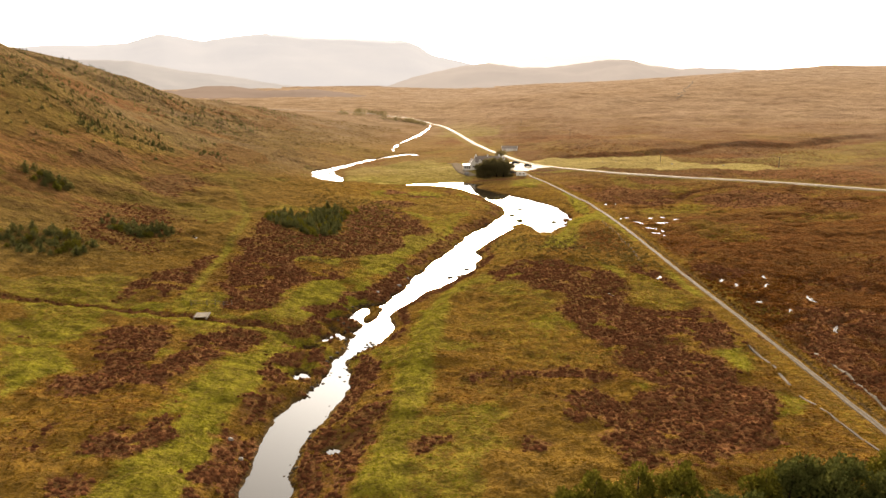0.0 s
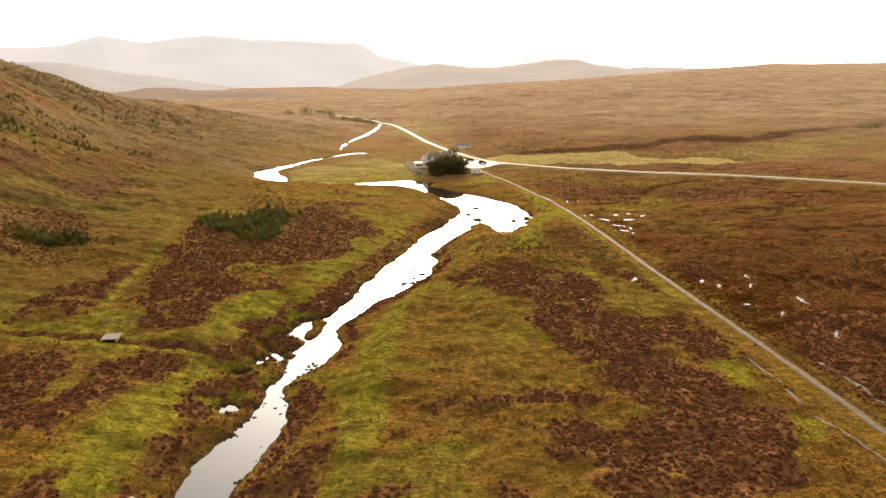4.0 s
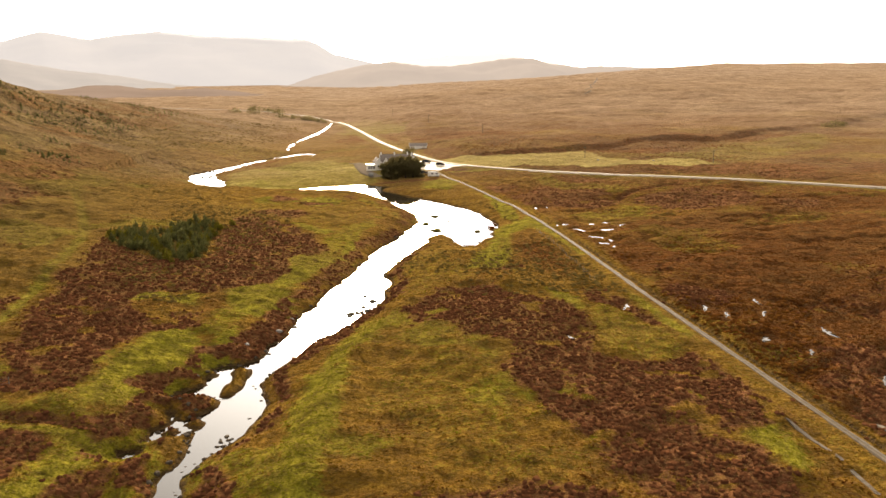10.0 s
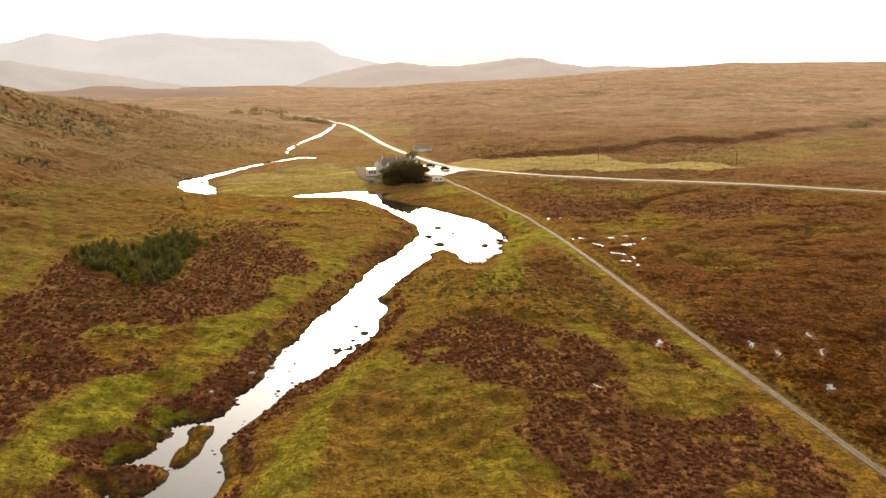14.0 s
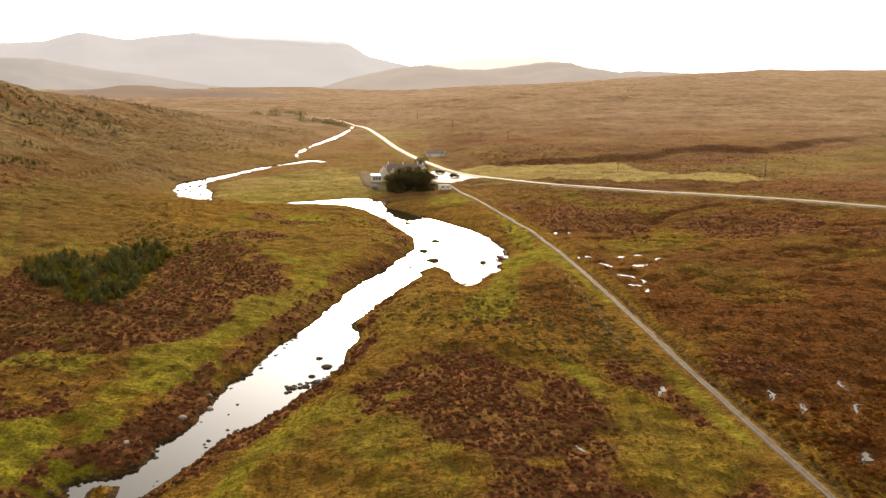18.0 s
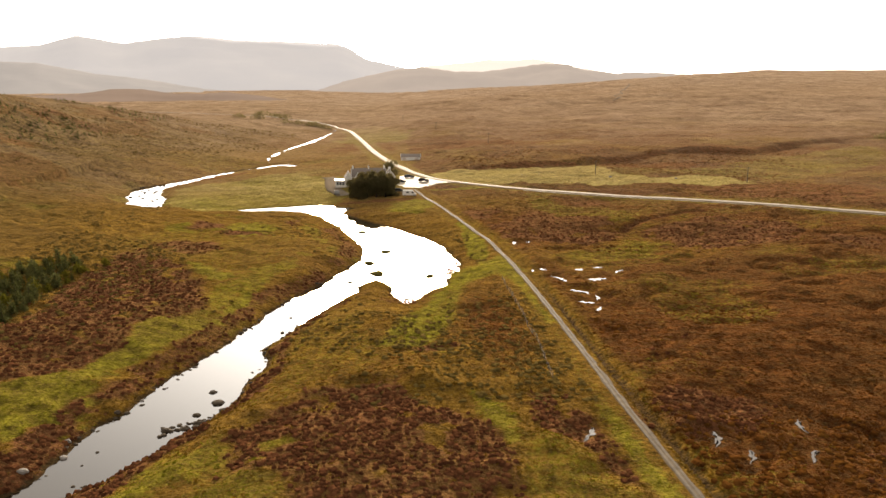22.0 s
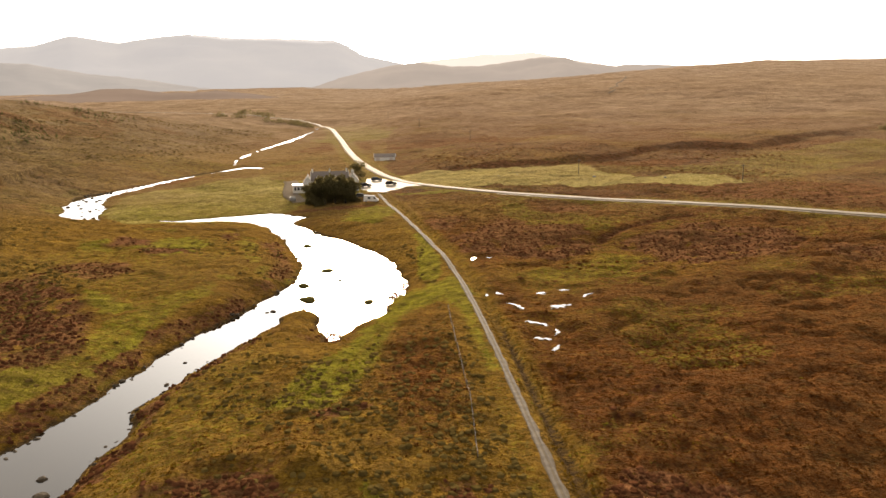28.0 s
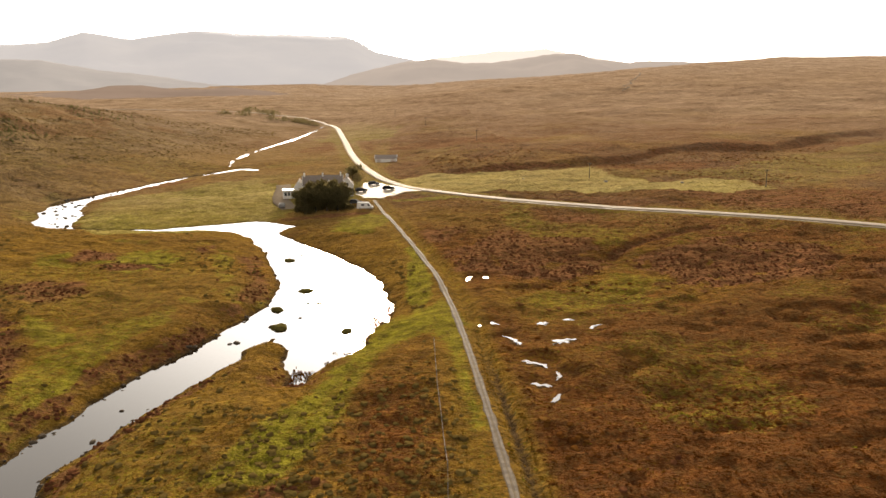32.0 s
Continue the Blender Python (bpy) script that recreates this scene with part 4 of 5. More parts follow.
def build_yard():
    bm = bmesh.new()
    c = np.mean(YARD, 0)
    rings = []
    for k in (0.0, 0.35, 0.7, 0.93, 1.0):
        ring = []
        for i in range(48):
            f = i / 48 * len(YARD)
            a, b = YARD[int(f)], YARD[(int(f) + 1) % len(YARD)]
            p = np.array(a) + (f - int(f)) * (np.array(b) - np.array(a))
            q = c + (p - c) * k * (1 + 0.03 * math.sin(i * 2.1))
            ring.append(bm.verts.new((*q, smooth_height(*q) + 0.13 - (0.4 if k == 1.0 else 0))))
        rings.append(ring)
    for a, b in zip(rings[:-1], rings[1:]):
        for i in range(48):
            j = (i + 1) % 48
            if a is rings[0]:
                bm.faces.new((a[0], b[i], b[j])) if i else None
            else:
                bm.faces.new((a[i], b[i], b[j], a[j]))
    bm.faces.new((rings[0][0], rings[1][0], rings[1][1]))
    for v in rings[0][1:]:
        bm.verts.remove(v)
    me = bpy.data.meshes.new("pavement")
    bm.to_mesh(me)
    bm.free()
    me.materials.append(GRAVEL)
    return tagged(new("pavement", me), "pale gravel car park between inn and road", "car park", kind="structure")


build_yard()
tagged(new("pavement", strip("pavement", [(15, 401), (11, 409), (8.5, 424), (7.5, 442), (5, 456)], 5.5, 0.10, YARD_GRIT, 0.07, 11, sides=0.3)), "grey gravel yard beside the inn", "yard", kind="structure")


# ---- far hills: bearing and height in degrees as seen from the valley ----
def far_hill(name, profile, reach, depth, base, material, rough, seed, label):
    ox, oy, oz = 44, 130, 43
    az = np.linspace(profile[0][0], profile[-1][0], 160)
    el = interp(az, profile)
    d = np.full(az.shape, float(reach))
    crest = oz + d * np.tan(np.radians(el))
    crest = crest + rough * 0.08 * waves(az * 20, az * 0, 9, seed, 4)
    rows = []
    for s in np.linspace(0, 1, 14):
        r = d - depth * (1 - s)
        x, y = ox + r * np.sin(np.radians(az)), oy + r * np.cos(np.radians(az))
        z = base + (crest - base) * s**0.75 + rough * waves(x, y, 180, seed, 4) * math.sin(math.pi * s)
        rows.append(np.stack([x, y, z], 1))
    for back in (120, 300):
        r = d + back
        rows.append(np.stack([ox + r * np.sin(np.radians(az)), oy + r * np.cos(np.radians(az)), crest - 0.6 * back + 0 * r], 1))
    v = np.stack(rows, 0)
    n, w = v.shape[:2]
    i = (np.arange(n - 1)[:, None] * w + np.arange(w - 1)[None]).ravel()
    me = quick_mesh(name, v.reshape(-1, 3), np.stack([i, i + 1, i + w + 1, i + w], 1), material, True)
    return tagged(new(name, me), label, "hill", kind="structure")


# haze over each range put into its colour and emission strength
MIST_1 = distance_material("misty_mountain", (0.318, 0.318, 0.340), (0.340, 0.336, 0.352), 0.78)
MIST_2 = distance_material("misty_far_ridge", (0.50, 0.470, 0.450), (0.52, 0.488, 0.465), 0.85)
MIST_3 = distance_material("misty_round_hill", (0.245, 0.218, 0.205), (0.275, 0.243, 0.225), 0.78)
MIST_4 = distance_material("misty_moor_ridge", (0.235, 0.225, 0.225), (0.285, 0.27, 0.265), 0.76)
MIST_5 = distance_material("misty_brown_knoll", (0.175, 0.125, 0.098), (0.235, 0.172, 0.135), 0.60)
MOUNTAIN = [(-45, 0.6), (-36, 1.2), (-30, 1.7), (-26.5, 1.95), (-24.2, 2.0), (-22.3, 2.15), (-20.2, 2.80), (-17.4, 2.34), (-15.6, 2.65), (-13.1, 2.94), (-10.6, 2.72), (-6.8, 2.66), (-3.3, 2.5),
            (-2.6, 2.28), (-1.4, 1.5), (0.9, 1.02), (3, 0.6), (8, 0.2)]
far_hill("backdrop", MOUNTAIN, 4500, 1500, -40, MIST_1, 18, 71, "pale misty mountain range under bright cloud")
far_hill("backdrop", [(0, 0.5), (2.5, 1.0), (4.1, 1.18), (5.7, 1.32), (7.3, 1.53), (8.9, 1.47), (10.5, 1.61), (11.2, 1.48), (12.4, 1.2), (16, 0.6), (22, 0.2)], 4300, 700, -40, MIST_2, 20, 72, "pale far ridge with its misty glow put into the colour")
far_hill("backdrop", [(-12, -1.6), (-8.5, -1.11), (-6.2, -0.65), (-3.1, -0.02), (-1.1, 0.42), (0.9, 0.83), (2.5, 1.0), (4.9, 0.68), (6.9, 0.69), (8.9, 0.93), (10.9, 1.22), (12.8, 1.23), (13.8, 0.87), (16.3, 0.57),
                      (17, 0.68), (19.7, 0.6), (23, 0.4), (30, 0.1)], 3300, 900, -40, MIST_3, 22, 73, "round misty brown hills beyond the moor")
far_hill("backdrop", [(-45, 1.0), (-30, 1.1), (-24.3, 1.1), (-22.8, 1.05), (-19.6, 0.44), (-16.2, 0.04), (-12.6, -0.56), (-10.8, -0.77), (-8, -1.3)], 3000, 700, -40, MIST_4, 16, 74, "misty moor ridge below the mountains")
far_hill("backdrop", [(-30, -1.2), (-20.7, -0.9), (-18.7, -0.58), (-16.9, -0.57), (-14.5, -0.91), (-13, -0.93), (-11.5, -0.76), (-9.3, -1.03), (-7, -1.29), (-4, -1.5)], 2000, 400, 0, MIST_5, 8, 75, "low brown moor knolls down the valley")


def summit_cloud():
    """A ragged bank of bright cloud lying on the mountain's crest."""
    n = Nodes("summit_cloud")
    # daylight on the cloud put into its emission
    n.set(Base_Color=(0.8, 0.8, 0.8, 1), Roughness=1.0, Specular_IOR_Level=0.0, Emission_Strength=0.9)
    n.bsdf.inputs["Emission Color"].default_value = (0.70, 0.68, 0.66, 1)
    r = np.random.default_rng(91)
    bm = bmesh.new()
    for _ in range(130):
        a = r.uniform(-12.8, -3.0)
        e = float(interp(a, MOUNTAIN)) + 0.02 + 0.10 * r.random()
        size = r.uniform(14, 34) * (0.5 + 0.5 * math.sin((a + 12.8) / 9.8 * math.pi))
        d = 4380 + 60 * r.random()
        m = Matrix.Translation((44 + d * math.sin(radians(a)), 130 + d * math.cos(radians(a)), 43 + d * math.tan(radians(e)) + 0.2 * size)) @ Matrix.Diagonal((2.6 * size, size, 0.42 * size, 1))
        bmesh.ops.create_icosphere(bm, subdivisions=1, radius=1, matrix=m)
    me = bpy.data.meshes.new("backdrop")
    bm.to_mesh(me)
    bm.free()
    me.materials.append(n.mat)
    me.polygons.foreach_set("use_smooth", np.ones(len(me.polygons), bool))
    tagged(new("backdrop", me), "bright cloud bank lying on the mountain crest", "cloud", kind="structure")


summit_cloud()

# ---- peat pools ----
def build_pool(cx, cy, rx, ry, turn):
    c, s = math.cos(radians(turn)), math.sin(radians(turn))
    z = pool_level(cx, cy)
    g = random.Random(int(cx * 7 + cy * 13))
    p, q, w = (g.uniform(0, 6.28) for _ in range(3))
    ring = []
    bend = g.uniform(-0.28, 0.28)
    for i in range(36):
        a = 2 * math.pi * i / 36
        k = 1.0 + 0.22 * math.sin(3 * a + p) + 0.20 * math.sin(5 * a + q) + 0.16 * math.sin(9 * a + w)
        v = 0.95 * k * ry * math.sin(a)
        u = 0.80 * k * rx * math.cos(a) * (0.70 + 0.30 * math.sin(1.6 * a + q)) + bend * (v * v / ry - 0.4 * ry) + 0.18 * rx * math.sin(4 * v + w)
        ring.append((cx + c * u - s * v, cy + s * u + c * v, z))
    me = mesh_of("water", [(cx, cy, z)] + ring, [(0, i + 1, (i + 1) % 36 + 1) for i in range(36)], POOL_WATER)
    tagged(new("water", me), "small bright peat pool among wet heather", "pool", kind="structure")


for spot in POOLS + MORE_POOLS:
    build_pool(*spot)


# ---- trees ----
def frond_array(levels, per, height_m, radius, bare, rng, droop=0.25, power=0.9, wide=0.34):
    verts, tris = [], []
    for k in range(levels):
        f = k / (levels - 1)
        z = height_m * (bare + (1 - bare) * f)
        r = radius * (1 - f) ** power * rng.uniform(0.8, 1.12) + 0.06
        for j in range(per):
            a = 2 * math.pi * (j + 0.5 * (k % 2)) / per + rng.uniform(-0.35, 0.35)
            q = r * rng.uniform(0.6, 1.15)
            w = q * wide + 0.05
            dz = -droop * q + rng.uniform(-0.12, 0.12) * height_m / levels
            ca, sa = math.cos(a), math.sin(a)
            i = len(verts)
            verts += [(0, 0, z + 0.10 * q), (0.55 * q * ca - w * sa, 0.55 * q * sa + w * ca, z + 0.5 * dz - 0.06 * q), (q * ca, q * sa, z + dz), (0.55 * q * ca + w * sa, 0.55 * q * sa - w * ca, z + 0.5 * dz - 0.06 * q),
                      (0.5 * q * ca, 0.5 * q * sa, z + 0.45 * dz + 0.16 * q)]
            tris += [(i, i + 1, i + 4), (i + 1, i + 2, i + 4), (i + 2, i + 3, i + 4), (i + 3, i, i + 4)]
    i = len(verts)
    verts += [(0.05, 0, 0.93 * height_m), (-0.03, 0.05, 0.93 * height_m), (-0.03, -0.05, 0.93 * height_m), (0, 0, 1.05 * height_m)]
    tris += [(i, i + 1, i + 3), (i + 1, i + 2, i + 3), (i + 2, i, i + 3)]
    return np.array(verts), np.array(tris)


def trunk_mesh(name, height_m, radius, lean=0.0):
    verts, faces = [], []
    for k in range(5):
        f = k / 4
        for j in range(7):
            a = 2 * math.pi * j / 7
            r = radius * (1 - 0.85 * f) * (1.35 if k == 0 else 1)
            verts.append((r * math.cos(a) + lean * f * f, r * math.sin(a), height_m * f - 0.3 * (k == 0)))
    for k in range(4):
        for j in range(7):
            faces.append((7 * k + j, 7 * k + (j + 1) % 7, 7 * k + 7 + (j + 1) % 7, 7 * k + 7 + j))
    return mesh_of(name, verts, faces, BARK, True)


def make_young_conifer(height_m, spread, count, material, seed, label, group):
    """A soft, bushy young conifer: lobes that narrow to the top."""
    rng = random.Random(seed)
    t = thing("spruce", (0, 0, 0), 0, label, "tree", group)
    tr = new("trunk", trunk_mesh("trunk", 0.92 * height_m, 0.02 * height_m + 0.02))
    tr.parent = t
    blobs = []
    for k in range(6):
        f = k / 5
        r = 0.5 * spread * (1 - f) ** 0.95 + 0.07
        for _ in range(3 if k < 4 else 1):
            u = rng.uniform(0, 6.28)
            o = 0.45 * r if k < 4 else 0
            blobs.append((o * math.cos(u), o * math.sin(u), height_m * (0.10 + 0.84 * f), 0.8 * r, rng.uniform(0.8, 1.2)))
    cr = new("crown", leafy_mesh("crown", blobs, count, 0.20, material, seed))
    cr.parent = t
    return t


def leafy_mesh(name, blobs, count, size, material, seed):
    """A crown of many small leaf clumps spread over and inside uneven lobes (x, y, z, radius, flatness)."""
    rng = np.random.default_rng(seed)
    vs, fs = [], []
    n0 = 0
    total = sum(b[3] ** 2 for b in blobs)
    for bx, by, bz, r, flat in blobs:
        n = int(count * r * r / total)
        d = rng.normal(size=(n, 3))
        d /= np.linalg.norm(d, axis=1, keepdims=True)
        rad = r * rng.uniform(0.62, 1.08, (n, 1)) * (1 + 0.18 * np.sin(5 * d[:, :1] + 3 * d[:, 1:2]))
        c = d * rad * [1, 1, flat] + [bx, by, bz]
        a = rng.normal(size=(n, 3))
        a /= np.linalg.norm(a, axis=1, keepdims=True)
        b = np.cross(d, a)
        b /= np.linalg.norm(b, axis=1, keepdims=True) + 1e-9
        s = size * rng.uniform(0.5, 1.4, (n, 1))
        tip = c + (0.7 * d + 0.6 * a) * s
        p = np.stack([c - b * 0.6 * s, c + b * 0.6 * s, tip, c - d * 0.5 * s - [0, 0, 0.3] * s], 1)
        vs.append(p.reshape(-1, 3))
        i = n0 + 4 * np.arange(n)[:, None]
        fs.append(np.concatenate([i + [0, 1, 2], i + [1, 3, 2], i + [3, 0, 2]], 0))
        n0 += 4 * n
    return quick_mesh(name, np.concatenate(vs), np.concatenate(fs), material)


def make_bushy_tree(place, height_m, spread, count, material, seed, label, name="pine_tree", group="", low=0.12):
    rng = random.Random(seed)
    t = thing(name, place, rng.uniform(0, 360), label, "tree", group)
    tr = new("trunk", trunk_mesh("trunk", 0.85 * height_m, 0.03 * height_m + 0.03, rng.uniform(-0.4, 0.4)))
    tr.parent = t
    blobs = [(0, 0, 0.66 * height_m, 0.42 * spread, 0.9), (0, 0, 0.86 * height_m, 0.24 * spread, 1.2)]
    for k in range(7):
        a = k * 2.4 + rng.uniform(-0.4, 0.4)
        r = rng.uniform(0.25, 0.5) * spread
        blobs.append((r * math.cos(a), r * math.sin(a), height_m * rng.uniform(low + 0.2, 0.78), rng.uniform(0.26, 0.4) * spread, rng.uniform(0.7, 1.0)))
    cr = new("crown", leafy_mesh("crown", blobs, count, (0.07 if count < 3000 else 0.055) * spread, material, seed))
    cr.parent = t
    for k in range(3):
        a = k * 2.1 + rng.uniform(0, 1)
        v = [(0.06, 0, 0.35 * height_m), (-0.03, 0.05, 0.35 * height_m), (-0.03, -0.05, 0.35 * height_m), (0.38 * spread * math.cos(a), 0.38 * spread * math.sin(a), 0.62 * height_m)]
        li = new("limb", mesh_of("limb", v, [(0, 1, 3), (1, 2, 3), (2, 0, 3)], BARK))
        li.parent = t
    return t


def plant(kinds, spots, rng, low, high, sink=0.15):
    """Sets copies of the kinds at the spots, with varied size and turn."""
    for x, y in spots:
        src = rng.choice(kinds)
        s = rng.uniform(low, high)
        m = pose(x, y, height(x, y) - sink, rng.uniform(-4, 4), rng.uniform(-4, 4), rng.uniform(0, 360)) @ Matrix.Diagonal((s, s, s * rng.uniform(0.9, 1.15), 1))
        copy_thing(src, m)


def remove_thing(t):
    for o in list(t.children_recursive) + [t]:
        bpy.data.objects.remove(o)


def scatter(spots, gap, rng, limit):
    """Loose spots inside ellipses (x, y, half sizes), no nearer to one another than the gap."""
    out = []
    for cx, cy, rx, ry in spots:
        for _ in range(limit * 12):
            a, r = rng.uniform(0, 2 * math.pi), math.sqrt(rng.random())
            x, y = cx + rx * r * math.cos(a), cy + ry * r * math.sin(a)
            if all((x - p) ** 2 + (y - q) ** 2 > gap * gap for p, q in out):
                out.append((x, y))
            if len(out) >= limit:
                return out
    return out


rng = random.Random(4)
plantation = [make_young_conifer(3.8, 2.3, 620, NEEDLES, 10 + k, "dark green young spruce in a dense clump on heather", "young plantation trees") for k in range(4)]
plantation += [make_young_conifer(3.0, 2.4, 560, PALE_NEEDLES, 20, "yellow-green young conifer in a dense clump on heather", "young plantation trees")]
plant(plantation, scatter([(-40, 250, 5, 20), (-46, 253, 9, 12), (-40, 262, 7, 20), (-37, 242, 5, 13), (-52, 256, 6, 9)], 1.9, rng, 180), rng, 0.45, 1.0)
plant(plantation[-1:], [(-46.5, 250.5), (-45.5, 249), (-43, 240.5), (-56, 258), (-33, 271), (-31, 278), (-34, 233)], rng, 0.7, 0.9)
slope = [make_young_conifer(2.9, 2.1, 420, NEEDLES, 30 + k, "small dark green spruce scattered on the hillside", "hillside spruces") for k in range(3)]
slope += [make_young_conifer(2.2, 2.1, 380, PALE_NEEDLES, 36, "small yellow-green conifer scattered on the hillside", "hillside spruces")]
for patch, many in (([(-84, 216, 9, 5), (-92, 224, 12, 6), (-78, 212, 5, 3)], 34), ([(-98, 190, 12, 9), (-110, 205, 16, 14)], 46), ([(-122, 243, 7, 5), (-140, 235, 12, 10)], 22)):
    plant(slope, scatter(patch, 1.7, rng, many), rng, 0.6, 1.3)
for x, y, s, pale in ((9, 71, 0.75, 1), (13, 73, 0.85, 1), (16.5, 75, 0.95, 1), (19, 73, 0.9, 1), (22, 77, 1.0, 1), (24, 72, 0.9, 0), (26.5, 76, 1.05, 1), (29, 74, 0.95, 0), (31, 70, 0.9, 0), (33, 74.5, 0.85, 0),
                      (36, 76, 0.95, 1), (38.5, 78, 1.0, 0), (40.5, 79.5, 1.08, 0), (43, 77, 1.0, 0), (46, 79, 1.02, 0), (48.5, 76, 1.0, 0), (51, 79, 1.0, 1), (53.5, 77, 1.0, 0), (56, 79, 0.95, 0),
                      (20, 67, 0.9, 0), (35, 69, 0.9, 0), (42, 71, 1.0, 0), (50, 70, 1.0, 0), (13, 66, 0.8, 1), (27, 67, 0.9, 1)):
    y = y + (4.0 if pale else 2.0)
    make_bushy_tree((x, y, height(x, y) - 0.1), 7.4 * s, 4.4 * s, 4200, PALE_NEEDLES if pale else EDGE_NEEDLES, int(x * 10), "yellow-green conifer at the plantation edge" if pale else "tall dark green conifer at the plantation edge",
                    "conifer", "plantation edge trees", -0.1)
for t in plantation + slope:
    remove_thing(t)

# far spruces on the hillside, too many to count
def far_spruces():
    r = random.Random(8)
    vs, fs, n0 = [], [], 0
    base = [frond_array(8, 8, 2.6, 1.0, 0.05, random.Random(k)) for k in range(3)]
    for _ in range(5200):
        x, y = r.uniform(-330, -100), r.uniform(330, 760)
        if x > -112 - 0.02 * y or waves(np.array([x]), np.array([y]), 45, 93, 3)[0] < 0.05:
            continue
        v, f = base[r.randrange(3)]
        s = r.uniform(0.35, 0.95)
        vs.append(v * s + [x, y, height(x, y) - 0.1])
        fs.append(f + n0)
        n0 += len(v)
    for x, y in scatter([(-143, 330, 9, 10)], 1.8, r, 26) + scatter([(-128, 350, 8, 12)], 1.8, r, 26) + scatter([(-112, 382, 10, 14)], 2.0, r, 30) + scatter([(-165, 330, 50, 70), (-120, 300, 22, 60)], 6.0, r, 110):
        v, f = base[r.randrange(3)]
        vs.append(v * r.uniform(0.5, 1.15) + [x, y, height(x, y) - 0.1])
        fs.append(f + n0)
        n0 += len(v)
    tagged(new("young_spruces", quick_mesh("young_spruces", np.concatenate(vs), np.concatenate(fs), NEEDLES)), "scattered young spruces on a far moor slope", "trees", kind="stuff")


far_spruces()


# trees by the inn
for i, (x, y, h, w) in enumerate(((18.6, 396, 6.6, 4.6), (22, 394.8, 7.2, 5.0), (25.4, 395, 7.6, 5.0), (28.8, 396, 7.4, 4.8), (20.2, 400, 7.8, 5.0), (24, 400, 8.2, 5.2), (27.6, 400.5, 8.0, 5.0), (30.8, 399, 6.8, 4.2), (17.2, 400, 5.8, 3.8))):
    make_bushy_tree((x + 1.5, y + 1.0, height(x + 1.5, y + 1.0) - 0.1), 1.08 * h, 1.06 * w, 6500, DARK_NEEDLES, 200 + i, "dense dark pine in the clump before the inn", group="pines before the inn", low=-0.2)
make_bushy_tree((32, 452, height(32, 452) - 0.1), 7.0, 5.2, 1100, DARK_NEEDLES, 230, "lone dark garden tree behind the inn", "garden_tree")
make_bushy_tree((34, 446, height(34, 446) - 0.1), 3.0, 3.6, 600, DARK_NEEDLES, 231, "low dark shrub by the road edge", "shrub")
for i, (x, y, h, w) in enumerate(((-26, 846, 2.4, 8), (-35, 862, 2.8, 9), (-19, 838, 2.0, 6), (-52, 884, 2.6, 10), (-66, 898, 2.2, 9), (-96, 925, 2.6, 11), (-118, 940, 2.4, 10), (342, 585, 2.4, 7), (352, 591, 2.8, 8), (361, 596, 2.6, 7), (-40, 870, 2.4, 9), (-30, 852, 2.2, 8), (-74, 950, 2.6, 12), (-86, 972, 2.4, 12), (-104, 995, 2.6, 12))):
    make_bushy_tree((x, y, height(x, y) - 0.2), h, w, 300, DARK_NEEDLES, 240 + i, "low dark riverside bush on the moor", "moor_bush", "far bushes", low=-0.1)


# ---- buildings ----
def gable_block(parent, x0, x1, y0, y1, z0, eaves, ridge, along="x", roof=None, over=0.25, chimneys=()):
    """Walls with gables and a pitched roof of slabs, ridge along the given axis."""
    roof = roof or SLATE
    if along == "x":
        c, half, ends = (y0 + y1) / 2, (y1 - y0) / 2, (x0, x1)
    else:
        c, half, ends = (x0 + x1) / 2, (x1 - x0) / 2, (y0, y1)
    outline = [(c - half, z0), (c + half, z0), (c + half, eaves), (c, ridge), (c - half, eaves)]
    part("wall", prism(outline, ends, "x" if along == "x" else "y"), HARLING, parent)
    slope_v = (ridge - eaves) / half
    for side in (-1, 1):
        a, e = c + side * (half + over), eaves - slope_v * over
        slab = [(c, ridge + 0.06), (a, e + 0.06), (a, e + 0.24), (c, ridge + 0.24)]
        part("roof", prism(slab, (ends[0] - over, ends[1] + over), "x" if along == "x" else "y"), roof, parent, "dark slate roof slope" if roof is SLATE else "grey sheet roof slope")
        for q in ends:
            s = -1 if q == ends[0] else 1
            d = sorted((q + s * (over + 0.02), q + s * (over + 0.20)))
            b = [(c, ridge - 0.12), (a, e - 0.12), (a, e + 0.30), (c, ridge + 0.30)]
            part("barge_board", prism(b, d, "x" if along == "x" else "y"), WHITE_PAINT, parent, "white painted barge board")
    for pos, tall in chimneys:
        if along == "x":
            ch = part("chimney", box(pos - 0.35, pos + 0.35, c - 0.55, c + 0.55, ridge - 0.8, ridge + tall, 0.04), HARLING, parent, "white harled chimney")
            spots = [(pos, c - 0.3), (pos, c + 0.3)]
        else:
            ch = part("chimney", box(c - 0.65, c + 0.65, pos - 0.5, pos + 0.5, ridge - 0.8, ridge + tall, 0.04), HARLING, parent, "white harled chimney")
            spots = [(c - 0.3, pos), (c + 0.3, pos)]
        for px, py in spots:
            bm = bmesh.new()
            bmesh.ops.create_cone(bm, cap_ends=True, segments=8, radius1=0.14, radius2=0.11, depth=0.5, matrix=Matrix.Translation((px, py, ridge + tall + 0.22)))
            part("chimney_pot", bm, STONE, ch)


